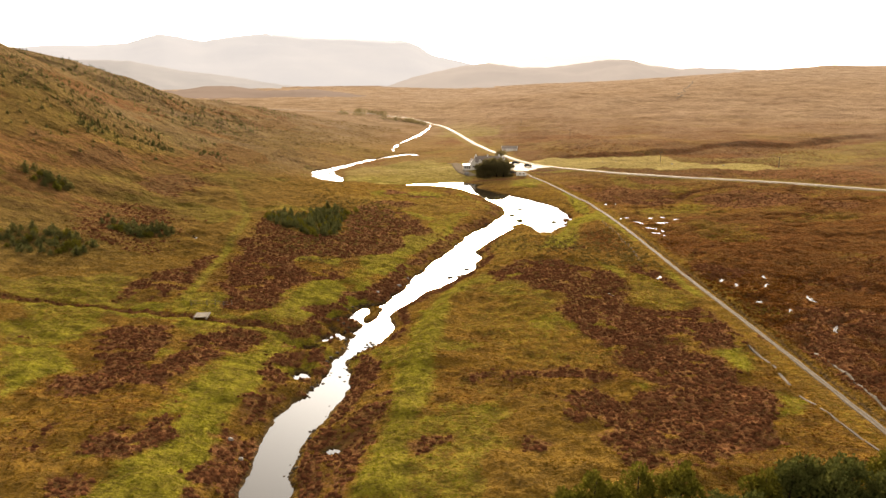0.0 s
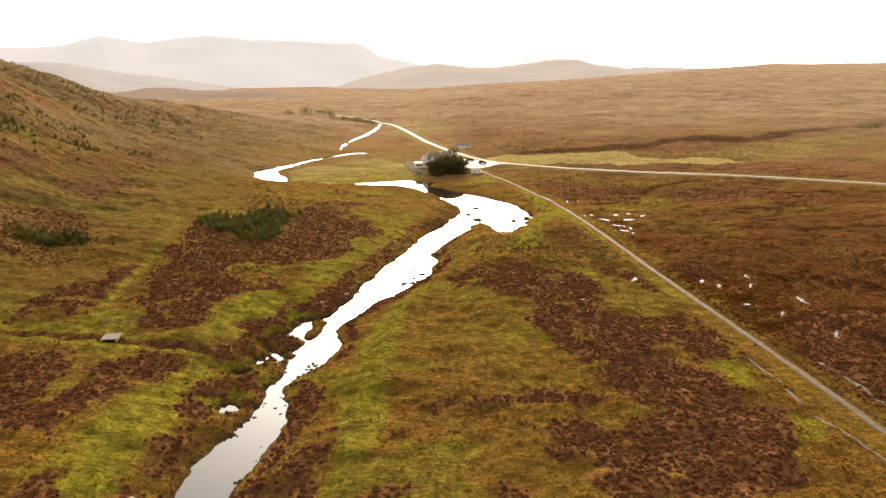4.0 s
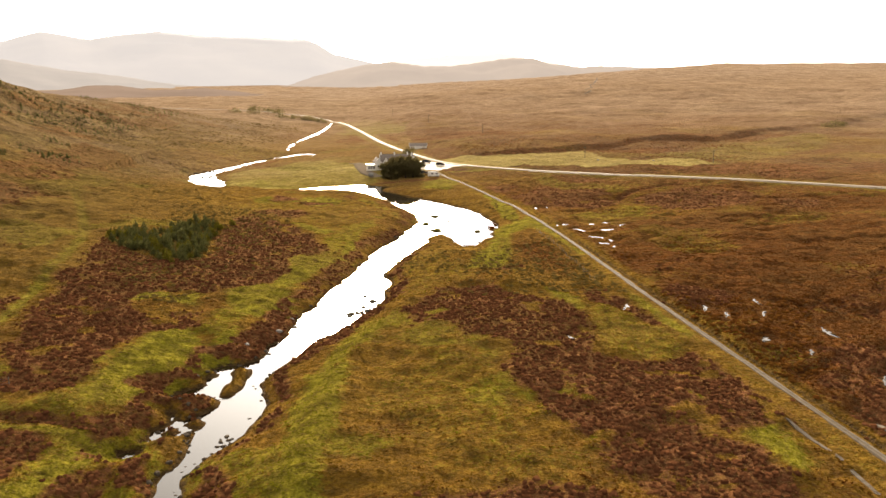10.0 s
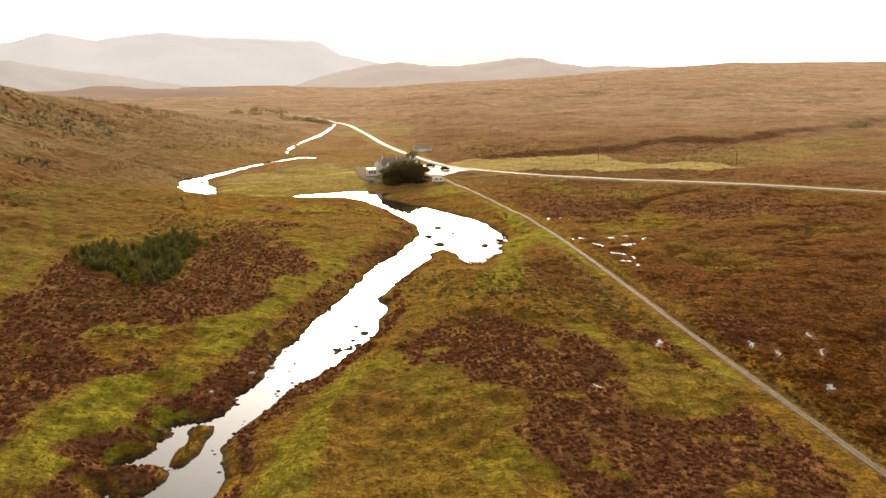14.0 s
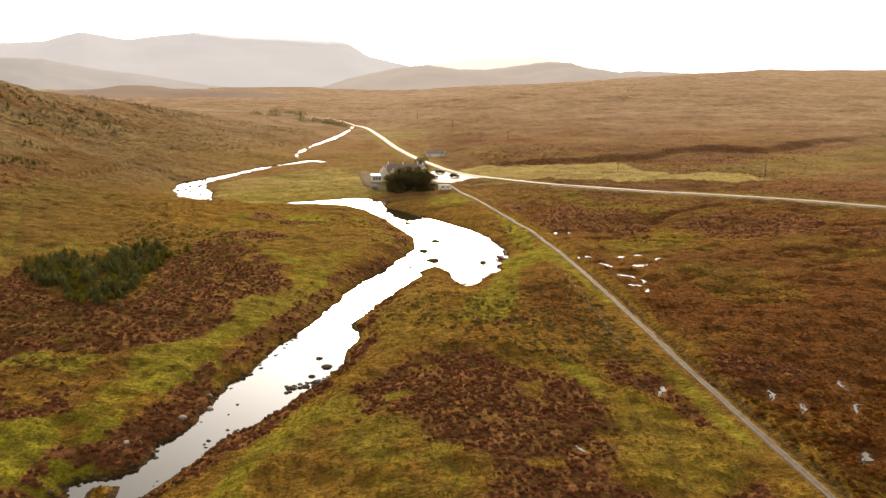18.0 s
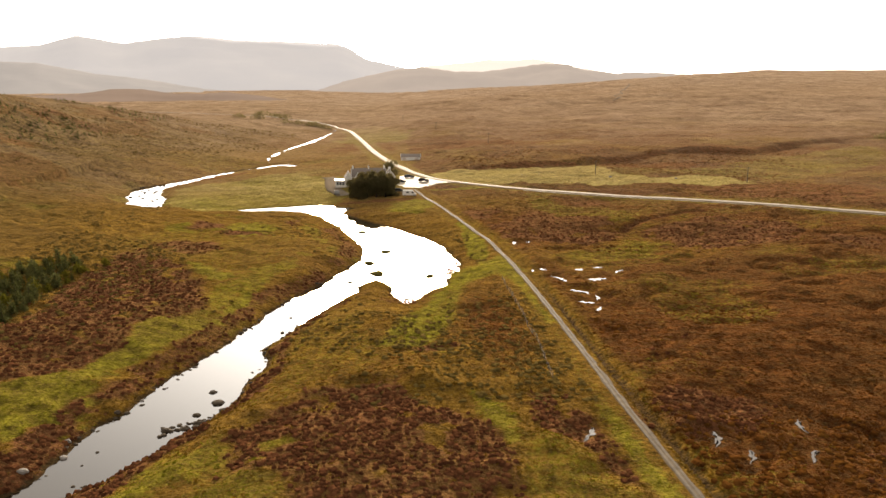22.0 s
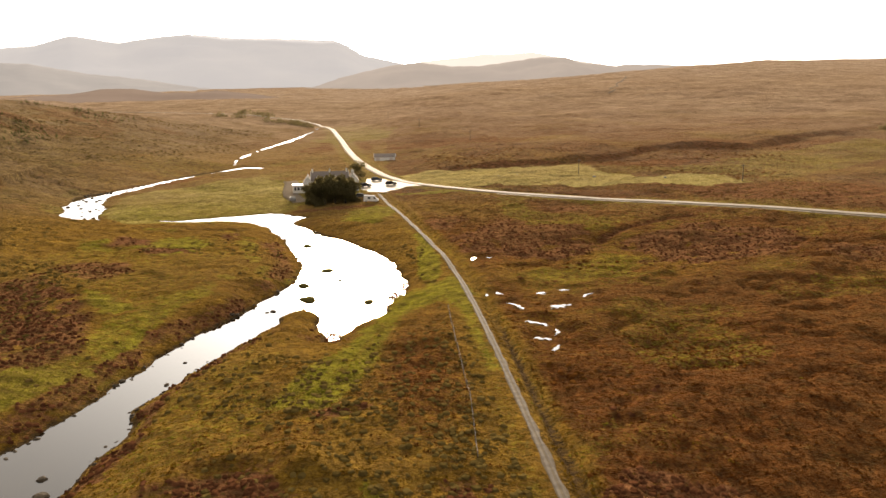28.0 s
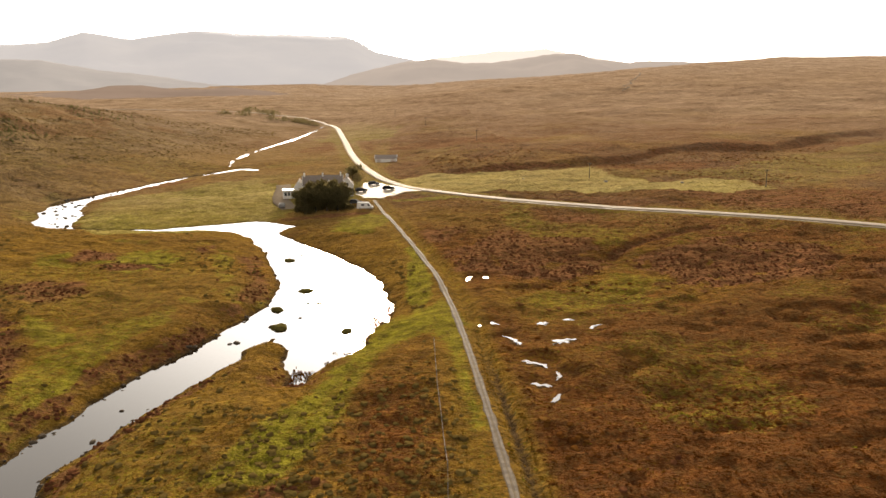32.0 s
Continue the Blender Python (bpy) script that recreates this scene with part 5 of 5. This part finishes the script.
def window(parent, face, u, z, w, h, at):
    """A framed pane on a wall; face: the axis and side that it looks along."""
    axis, side = face

    def slab(u0, u1, z0, z1, d0, d1):
        lo, hi = sorted((at + side * d0, at + side * d1))
        return box(u0, u1, lo, hi, z0, z1) if axis == "y" else box(lo, hi, u0, u1, z0, z1)

    win = part("window", slab(u - w / 2, u + w / 2, z, z + h, 0.005, 0.03), GLASS, parent, "dark window pane")
    for a in (slab(u - w / 2 - 0.08, u - w / 2, z - 0.08, z + h + 0.08, 0.0, 0.07), slab(u + w / 2, u + w / 2 + 0.08, z - 0.08, z + h + 0.08, 0.0, 0.07),
              slab(u - w / 2, u + w / 2, z + h, z + h + 0.08, 0.0, 0.07), slab(u - w / 2, u + w / 2, z + h / 2 - 0.03, z + h / 2 + 0.03, 0.03, 0.06)):
        part("frame", a, WHITE_PAINT, win)
    part("sill", slab(u - w / 2 - 0.12, u + w / 2 + 0.12, z - 0.16, z - 0.08, 0.0, 0.16), WHITE_PAINT, win)


def build_inn():
    z = smooth_height(22, 426)
    t = thing("inn", (24, 422, z), 4, "white harled country inn with dark slate roofs and chimneys", "house")
    gable_block(t, -9.5, 8.5, -3.6, 3.6, -0.6, 4.4, 7.9, "x", chimneys=((-8.9, 1.3), (-0.5, 1.1), (7.8, 1.3)))
    gable_block(t, 8.0, 13.4, -7.0, 2.6, -0.6, 4.2, 7.3, "y", chimneys=((-0.2, 1.2),))
    gable_block(t, -13.5, -9.2, -6.0, 5.0, -0.6, 3.4, 6.2, "y")
    gable_block(t, -8.6, -4.6, -6.4, -0.5, -0.6, 3.6, 6.4, "y")
    for u in (-2.8, 2.2):
        gable_block(t, u - 1.0, u + 1.0, -4.2, -1.0, 4.0, 5.2, 6.3, "y", over=0.12)
        window(t, ("y", -1), u, 4.45, 0.9, 1.0, -4.2)
    for u in (-7, -3.5, 0, 3.5):
        window(t, ("y", -1), u, 1.0, 1.0, 1.4, -3.6)
    window(t, ("y", -1), 10.7, 1.0, 1.4, 1.4, -7.0)
    window(t, ("y", -1), 10.7, 4.2, 1.0, 1.2, -7.0)
    for u in (-5, -1.5):
        window(t, ("x", 1), u, 1.0, 1.0, 1.3, 13.4)
    window(t, ("y", -1), -11.3, 1.1, 1.2, 1.2, -6.0)
    part("door", box(5.4, 6.4, -3.68, -3.60, -0.2, 2.0), WOOD, t, "dark wooden front door")
    part("wall", box(-18.5, -12.8, -7.5, -1.5, -0.6, 2.7, 0.03), HARLING, t, "white flat-roofed side extension")
    part("roof", box(-18.9, -12.6, -7.9, -1.2, 2.72, 2.95, 0.03), WHITE_PAINT, t, "pale flat roof of the side extension")
    for u in (-17.3, -15.8, -14.3):
        window(t, ("y", -1), u, 0.6, 1.1, 1.5, -7.5)
    t.scale = (0.74, 0.74, 0.80)
    return t


build_inn()


def build_shed():
    z = smooth_height(44, 527)
    t = thing("shed", (44, 527, z), -4, "long low grey farm shed with a pale sheet roof", "shed")
    gable_block(t, -7, 7, -3.5, 3.5, -0.8, 2.6, 4.4, "x", roof=SHED_ROOF)
    for u in (-4.6, 4.6):
        part("door", box(u - 1.2, u + 1.2, -3.58, -3.5, -0.4, 2.3), GREY_SHEET, t, "grey sheet-metal door")
    t.scale = (0.72, 0.72, 0.75)
    return t


build_shed()


# ---- vehicles ----
def paint(name, c, rough=0.3):
    mat = simple(name, tuple(v * 0.6 for v in c), tuple(v * 0.8 for v in c), 1.0, 0.9)
    mat.node_tree.nodes["Principled BSDF"].inputs["Specular IOR Level"].default_value = 0.02
    return mat


def wheel(parent, x, y, r):
    bm = bmesh.new()
    bmesh.ops.create_cone(bm, cap_ends=True, segments=16, radius1=r, radius2=r, depth=0.22, matrix=Matrix.Translation((x, y, r)) @ pose(0, 0, 0, 90))
    bmesh.ops.bevel(bm, geom=[e for e in bm.edges if len(e.link_faces) == 2 and abs(e.calc_face_angle()) > 1], offset=0.03, segments=2, affect="EDGES")
    w = part("wheel", bm, RUBBER, parent)
    bm = bmesh.new()
    bmesh.ops.create_cone(bm, cap_ends=True, segments=10, radius1=r * 0.6, radius2=r * 0.6, depth=0.25, matrix=Matrix.Translation((x, y, r)) @ pose(0, 0, 0, 90))
    part("rim", bm, GREY_SHEET, w)


def make_vehicle(name, place, turn, outline, cabin, width, colour_mat, wheels, label, category, group=""):
    t = thing(name, place, turn, label, category, group)
    w = width / 2
    body = prism(outline, (-w, w), "y")
    bmesh.ops.bevel(body, geom=[e for e in body.edges if abs(e.verts[0].co.y - e.verts[1].co.y) < 0.01], offset=0.09, segments=2, affect="EDGES")
    part("body", body, colour_mat, t)
    for side in (-1, 1):
        for glass in cabin:
            part("window", prism(glass, sorted((side * (w + 0.004), side * (w - 0.05))), "y"), GLASS, t, "dark side window")
        for x, r in wheels:
            wheel(t, x, side * (w - 0.10), r)
        x = outline[0][0]
        part("headlight", box(max(o[0] for o in outline) - 0.12, max(o[0] for o in outline) + 0.01, side * (w - 0.35) - 0.15, side * (w - 0.35) + 0.15, 0.62, 0.78), WHITE_PAINT, t, "clear headlight")
    return t


CAR = [(-2.1, 0.3), (2.1, 0.3), (2.1, 0.72), (1.95, 0.85), (0.95, 1.0), (0.25, 1.45), (-1.3, 1.47), (-2.0, 1.02), (-2.12, 0.7)]
CAR_GLASS = [[(0.75, 1.0), (0.2, 1.38), (-0.45, 1.39), (-0.45, 0.99)], [(-0.55, 0.99), (-0.55, 1.39), (-1.25, 1.40), (-1.7, 1.04)]]
VAN = [(-2.9, 0.35), (2.9, 0.35), (2.95, 0.95), (2.2, 1.25), (1.55, 2.1), (1.3, 2.5), (-2.8, 2.55), (-2.95, 0.9)]
VAN_GLASS = [[(2.1, 1.3), (1.5, 2.0), (1.0, 2.0), (1.0, 1.3)], [(-0.2, 1.35), (-0.2, 1.95), (-1.3, 1.95), (-1.3, 1.35)]]


def park(name, x, y, turn, mat, label, van=False):
    z = smooth_height(x, y) + 0.12
    if van:
        return make_vehicle(name, (x, y, z), turn, VAN, VAN_GLASS, 2.1, mat, ((1.9, 0.36), (-1.9, 0.36)), label, "van")
    return make_vehicle(name, (x, y, z), turn, CAR, CAR_GLASS, 1.8, mat, ((1.3, 0.33), (-1.3, 0.33)), label, "car", "parked cars")


park("campervan", 39, 394, -3, paint("white_van_paint", (0.95, 0.95, 0.93)), "white campervan parked by the end of the track", True).scale = (0.85, 0.85, 0.85)
park("car", 40.5, 441, 10, paint("dark_blue_paint", (0.03, 0.04, 0.06)), "dark blue car parked by the road")
park("car", 46, 429.5, 8, paint("black_paint", (0.02, 0.02, 0.022)), "black car parked near the road junction")
park("car", 35.5, 404, -6, paint("grey_paint", (0.10, 0.10, 0.10)), "dark grey car parked beside the campervan")
park("car", 12, 403.5, 95, paint("silver_paint", (0.35, 0.34, 0.33)), "dark-windowed car parked in the side yard")
park("car", 36.5, 425, 20, paint("charcoal_paint", (0.05, 0.05, 0.055)), "charcoal car parked beside the inn")


# ---- poles, fence, bridge, stones ----
def build_pole(x, y, tall=6.4):
    t = thing("utility_pole", (x, y, height(x, y) - 0.4), 20, "weathered wooden pole with a crossarm on the moor", "pole", "utility poles")
    bm = bmesh.new()
    bmesh.ops.create_cone(bm, cap_ends=True, segments=9, radius1=0.17, radius2=0.11, depth=tall, matrix=Matrix.Translation((0, 0, tall / 2)))
    part("post", bm, WOOD, t)
    arm = part("crossarm", box(-0.9, 0.9, -0.07, 0.07, tall - 0.6, tall - 0.46, 0.01), WOOD, t)
    for u in (-0.8, 0.8):
        bm = bmesh.new()
        bmesh.ops.create_cone(bm, cap_ends=True, segments=8, radius1=0.06, radius2=0.04, depth=0.2, matrix=Matrix.Translation((u, 0, tall - 0.36)))
        part("insulator", bm, STONE, arm)


for x, y in ((93, 585), (121, 441), (172, 405), (70, 720), (48, 860)):
    build_pole(x, y)


def boulder(x, y, r, flat, seed, z=None, label="dark wet boulder standing in the river", group="river boulders"):
    g = random.Random(seed)
    bm = bmesh.new()
    bmesh.ops.create_icosphere(bm, subdivisions=2, radius=1)
    sx, sy = r * g.uniform(0.8, 1.3), r * g.uniform(0.7, 1.1)
    for v in bm.verts:
        k = 1 + 0.28 * noise.noise(v.co * 1.6 + Vector((seed, 0, 0))) + 0.12 * noise.noise(v.co * 4 + Vector((0, seed, 0)))
        v.co = Vector((v.co.x * sx * k, v.co.y * sy * k, max(v.co.z * flat * r * k, -0.5 * r)))
    me = bpy.data.meshes.new("boulder")
    bm.to_mesh(me)
    bm.free()
    me.materials.append(ROCK)
    ob = new("boulder", me)
    ob.matrix_world = pose(x, y, (max(height(x, y), -0.15) if z is None else z), 0, 0, g.uniform(0, 360))
    return tagged(ob, label, "boulder", group)


for i, (x, y, r) in enumerate(((23, 336, 0.9), (25.5, 341, 0.35), (30, 308, 0.9), (31.5, 299, 0.35), (26, 295, 1.1), (28, 284, 1.2), (27, 284.5, 0.7), (40, 281, 0.9), (22, 276.5, 0.5), (21, 276, 0.35), (16, 246.5, 0.45), (20, 247.5, 0.5),
                               (19, 243, 0.3), (31, 289.5, 0.3), (12, 250, 0.3), (11.5, 241, 0.4), (5, 214, 0.5), (6.5, 210, 0.7), (4.5, 206, 0.5), (8, 207.5, 0.6), (3, 203, 0.3), (46.5, 285, 0.5), (45, 279, 0.4), (33.5, 299, 0.4))):
    if r > 0.8:
        boulder(x, y, 1.3 * r, 0.38, i, 0.05, "low islet of mossy stones and rough grass in the pool", "pool islets").data.materials[0] = MOSSY
    else:
        boulder(x, y, 1.25 * r, 0.45, i, 0.0)
g = random.Random(77)
for i in range(110):
    k = g.randrange(5, 30)
    a, b = LEFT_EDGE[k], LEFT_EDGE[k + 1]
    f = g.random()
    boulder(a[0] + f * (b[0] - a[0]) + g.uniform(-0.6, 0.9), a[1] + f * (b[1] - a[1]) + g.uniform(-0.6, 0.6), g.uniform(0.18, 0.5), 0.6, 100 + i, None, "small dark stone at the water's edge", "bank stones")
for i in range(120):
    k = g.randrange(1, 20)
    a, b = (RIGHT_LOW[::-1] + RIGHT_BANK[::-1])[k + 3], (RIGHT_LOW[::-1] + RIGHT_BANK[::-1])[k + 4]
    f = g.random()
    boulder(a[0] + f * (b[0] - a[0]) + g.uniform(-1.2, 0.6), a[1] + f * (b[1] - a[1]) + g.uniform(-0.6, 0.6), g.uniform(0.15, 0.42), 0.6, 200 + i, None, "small dark stone at the water's edge", "bank stones")
for i in range(46):
    f = g.random()
    boulder(1.2 + 6.5 * f + g.gauss(0, 0.7), 200.2 + 5.8 * f + g.gauss(0, 0.7), g.uniform(0.15, 0.75) * g.uniform(0.6, 1), 0.55, 500 + i, -0.02, "dark stone in the shallows by the bank", "shallows stones")
for i in range(16):
    boulder(-14 + g.gauss(0, 0.8), 147.5 + g.gauss(0, 1.2), g.uniform(0.15, 0.4), 0.55, 560 + i, -0.02, "dark stone in the shallows by the bank", "shallows stones")
for i in range(60):
    k = g.randrange(2, 8)
    a, b = UPPER[k], UPPER[k + 1]
    f = g.random()
    boulder(a[0] + f * (b[0] - a[0]) + g.uniform(-0.5, 0.5) * a[2], a[1] + f * (b[1] - a[1]) + g.uniform(-2, 2), g.uniform(0.3, 0.8), 0.6, 300 + i, -0.05, "dark stone in the shallow upper stream", "stream stones")


for i, (x, y, r) in enumerate(((125, 432, 0.9), (150, 423, 0.7), (96, 440, 0.4), (88, 436, 0.35))):
    rock = boulder(x, y, r, 0.6, 400 + i, None, "pale field stone in the green pasture", "field stones")
    rock.data.materials[0] = STONE


for i, (x, y, r) in enumerate(((-10.9, 189.8, 0.6), (-8.4, 194.6, 0.5), (-9.2, 198.2, 0.45), (-4.2, 211.4, 0.4), (-15.5, 181.5, 0.4), (-30, 103, 0.5), (-27.5, 99, 0.4))):
    rock = boulder(x, y, r, 0.75, 420 + i, None, "round grey boulder on the river bank", "grey bank boulders")
    rock.data.materials[0] = STONE
for i, (x, y, r) in enumerate(((-4.9, 195.8, 0.3), (-5.5, 192.5, 0.18), (-4.7, 187.6, 0.28), (-3.4, 187.6, 0.2), (-2.1, 187.7, 0.5), (-6.5, 184.6, 0.32), (-6.8, 183.6, 0.2))):
    boulder(x, y, r, 0.5, 440 + i, 0.0)


def build_bridge():
    t = thing("footbridge", (-48, 151, plain(np.array([-48.0]), np.array([151.0]))[0] - 0.12), 6, "grey timber footbridge over a grassy ditch", "bridge")
    for k in range(9):
        part("plank", box(-1.35 + k * 0.3, -1.08 + k * 0.3, -1.6, 1.6, 0, 0.09, 0.01), WOOD, t)
    for u in (-1.2, 1.2):
        part("beam", box(u - 0.12, u + 0.12, -2.2, 2.2, -0.28, -0.005), WOOD, t)
    return t


build_bridge()


def build_fence(points, gap, tall, label):
    t = thing("fence", (points[0][0], points[0][1], 0), 0, label, "fence")
    ox, oy = points[0]
    tops = []
    for a, b in zip(points[:-1], points[1:]):
        m = max(1, int(math.hypot(b[0] - a[0], b[1] - a[1]) / gap))
        for k in range(m):
            x, y = a[0] + (b[0] - a[0]) * k / m, a[1] + (b[1] - a[1]) * k / m
            z = height(x, y)
            part("post", box(x - ox - 0.05, x - ox + 0.05, y - oy - 0.05, y - oy + 0.05, z - 0.3, z + tall, 0.01), WOOD, t)
            tops.append((x - ox, y - oy, z + tall))
    for drop in (0.08, 0.4, 0.75):
        v, f = [], []
        for x, y, z in tops:
            v += [(x, y, z - drop - 0.012), (x, y, z - drop + 0.012), (x + 0.02, y + 0.02, z - drop)]
        for i in range(len(tops) - 1):
            k = 3 * i
            f += [(k, k + 1, k + 4, k + 3), (k + 1, k + 2, k + 5, k + 4), (k + 2, k, k + 3, k + 5)]
        w = new("wire", mesh_of("wire", v, f, STONE))
        w.parent = t


build_fence([(-52, 157), (-49, 158), (-44, 158.5), (-41, 158)], 1.6, 1.2, "short weathered post and wire fence beside the ditch")
build_fence([(53, 208), (54, 225), (54, 246), (54.6, 270)], 4.0, 0.9, "thin old post and wire fence through the heather")
build_fence([(50, 409), (58, 411), (66, 415)], 2.0, 1.0, "low post and wire fence by the car park")


# ---- grass and heather, uncounted ----
def tufts(name, x, y, z, size, tall, blades, material, label, seed, spread_out=0.55):
    """Tufts of bent blades."""
    r = np.random.default_rng(seed)
    n = len(x)
    a = r.uniform(0, 2 * np.pi, (n, 1)) + np.arange(blades)[None] * 2 * np.pi / blades + r.uniform(-0.4, 0.4, (n, blades))
    reach = size[:, None] * r.uniform(0.5, 1.1, (n, blades))
    up = tall[:, None] * r.uniform(0.6, 1.2, (n, blades))
    w = 0.22 * size[:, None] * r.uniform(0.7, 1.3, (n, blades))
    ca, sa = np.cos(a), np.sin(a)
    bx, by = x[:, None] + 0.12 * reach * ca, y[:, None] + 0.12 * reach * sa
    base = z[:, None] - 0.06
    p = np.stack([np.stack([bx - w * sa, by + w * ca, base + 0 * bx], -1), np.stack([bx + w * sa, by - w * ca, base + 0 * bx], -1),
                  np.stack([x[:, None] + spread_out * reach * ca, y[:, None] + spread_out * reach * sa, z[:, None] + up], -1)], 2)
    v = p.reshape(-1, 3)
    return tagged(new(name, quick_mesh(name, v, np.arange(len(v)).reshape(-1, 3), material)), label, "grass", kind="stuff")


def cushions(name, x, y, z, size, tall, material, label, seed):
    """Low rough bushes: two rings and a top."""
    r = np.random.default_rng(seed)
    n, k = len(x), 6
    a = r.uniform(0, 2 * np.pi, (n, 1)) + np.arange(k)[None] * 2 * np.pi / k
    r1, r2 = size[:, None] * r.uniform(0.75, 1.25, (n, k)), size[:, None] * r.uniform(0.35, 0.95, (n, k))
    low = np.stack([x[:, None] + r1 * np.cos(a), y[:, None] + r1 * np.sin(a), z[:, None] - 0.1 + 0 * r1], -1)
    mid = np.stack([x[:, None] + r2 * np.cos(a + 0.4), y[:, None] + r2 * np.sin(a + 0.4), z[:, None] + tall[:, None] * r.uniform(0.45, 1.05, (n, k))], -1)
    top = np.stack([x, y, z + tall * r.uniform(0.7, 1.1, n)], -1)[:, None]
    v = np.concatenate([low, mid, top], 1)
    i = np.arange(k)
    j = (i + 1) % k
    f = np.concatenate([np.stack([i, j, k + i], 1), np.stack([j, k + j, k + i], 1), np.stack([k + i, k + j, 0 * i + 2 * k], 1)], 0)
    tri = (f[None] + (np.arange(n) * (2 * k + 1))[:, None, None]).reshape(-1, 3)
    return tagged(new(name, quick_mesh(name, v.reshape(-1, 3), tri, material)), label, "heather", kind="stuff")


def grow():
    r = np.random.default_rng(12)
    xs, ys, sc = [], [], []
    for x0, x1, y0, y1, gap, scale in ((-95, 118, 70, 205, 0.52, 0.8), (-110, 150, 205, 280, 0.7, 0.95), (-130, 190, 280, 470, 1.0, 1.1)):
        gx, gy = np.meshgrid(np.arange(x0, x1, gap), np.arange(y0, y1, gap))
        gx = gx + r.uniform(-0.55, 0.55, gx.shape) * gap
        gy = gy + r.uniform(-0.55, 0.55, gy.shape) * gap
        xs.append(gx.ravel()), ys.append(gy.ravel()), sc.append(np.full(gx.size, scale))
    x, y, s = np.concatenate(xs), np.concatenate(ys), np.concatenate(sc)
    seen = (np.abs(x - 20) < 0.60 * y + 22) & (r.random(len(x)) < 1 - 0.75 * ramp01(y, 400, 470)) & (r.random(len(x)) < 1.2 * ramp01(x, -118, -85))
    x, y, s = x[seen], y[seen], s[seen]
    he, gr, ru, ba, pa, up, br = cover(x, y)
    ok = (to_water(x, y) > 0.35) & (to_pool(x, y) > 0.2) & (to_line(x, y, TRACK) > 0.95) & (to_line(x, y, ROAD) > 2.7) & ~in_shape(x, y, YARD) & (r.random(len(x)) > 0.8 * ba) & (np.hypot((x - 23) / 20, (y - 425) / 20) > 1)
    x, y, s, he, gr, ru = (q[ok] for q in (x, y, s, he, gr, ru))
    z = ground_height(x, y)
    p = r.random(len(x))
    soft = 0.25 * waves(x, y, 1.4, 95, 2)
    is_h = he + soft > 0.28 + 0.70 * p
    is_g = ~is_h & (gr + soft > 0.2 + 0.6 * r.random(len(x)))
    is_r = ~is_h & ~is_g & (ru + soft > 0.15 + 0.7 * r.random(len(x)))
    is_s = ~is_h & ~is_g & ~is_r
    s = s * (1 - 0.35 * ramp01(y, 205, 300))
    size = s * r.uniform(0.24, 0.62, len(x)) * (1 + 0.35 * ramp01(y, 300, 400))
    tall = s * r.uniform(0.06, 0.24, len(x))
    pick = is_h & (r.random(len(x)) < 0.50 * ramp01(-y, -380, -300))
    is_s = is_s | (is_h & ~pick & (y < 280) & (r.random(len(x)) < 0.3))
    cushions("heather_clumps", x[pick], y[pick], z[pick], size[pick] * 1.05, 0.10 + tall[pick] * 1.2, HEATHER, "dark purple-brown heather clumps over the moor", 1)
    for name, mask, mat, label, tallness in (("green_grass", is_g, GREEN_GRASS, "bright green and yellow grass along banks and verges", 0.5), ("rust_grass", is_r, RUST_GRASS, "rust-brown moor grass in loose tufts", 0.8),
                                             ("straw_grass", is_s, STRAW_GRASS, "straw-coloured autumn grass in loose tufts", 0.6)):
        tufts(name, x[mask], y[mask], z[mask], size[mask] * 1.25, tall[mask] * tallness * (1 - 0.35 * ramp01(y[mask], 180, 260)), 6, mat, label, 5, 0.85)


def tussocks():
    """Low dark clumps over the slope and the far moor."""
    for name, x0, x1, y0, y1, many, mat, seed, label in (("rush_tussocks", -300, -38, 270, 760, 16000, TUSSOCK, 51, "dark olive rush tussocks over the hillside"),
                                                         ("moor_heather", 62, 330, 275, 520, 14000, DARK_HEATH, 52, "dark heather tufts over the far moor"),
                                                         ("moor_tussocks", 64, 200, 100, 300, 26000, MOOR_TUFT, 53, "rust-brown grass tussocks over the wet moor"),
                                                         ("meadow_tussocks", -50, 58, 200, 360, 7000, TUSSOCK, 54, "olive rush tussocks over the river meadow")):
        r = np.random.default_rng(seed)
        x, y = r.uniform(x0, x1, many), y0 + (y1 - y0) * r.random(many) ** 1.3
        keep = (to_water(x, y) > 3) & (to_line(x, y, ROAD) > 4) & (to_line(x, y, TRACK) > 3) & ~in_shape(x, y, FIELD) & (to_pool(x, y) > 0.5) & (np.abs(x - 30) < 0.56 * (y - 100) + 10)
        keep &= (1.0 * waves(x, y * 1.5, 40, seed, 4) + 0.6 * r.random(many) > 0.45) & ~((x > -78) & (x < 60) & (y > 378) & (y < 520))
        x, y = x[keep], y[keep]
        s = r.uniform(0.22, 0.60, len(x)) * (1 + 0.5 * ramp01(y, 350, 600))
        cushions(name, x, y, ground_height(x, y), s, (0.32 if seed < 53 else 0.5) * s, mat, label, seed)


def reeds():
    r = np.random.default_rng(31)
    x, y = r.uniform(33, 49, 13000), r.uniform(255, 300, 13000)
    w = to_water(x, y)
    keep = (w < 0.1) & (w > -3.6) & (waves(x, y, 3.0, 97, 3) > -0.05 - 0.18 * w) & ((y < 279) | (x > 43))
    x, y = x[keep], y[keep]
    tufts("reeds", x, y, np.full(len(x), -0.05), np.full(len(x), 0.22), np.full(len(x), 0.35), 4, RUST_GRASS, "brown reeds standing in the pool's shallow margin", 33, 0.4)


grow()
tussocks()
reeds()
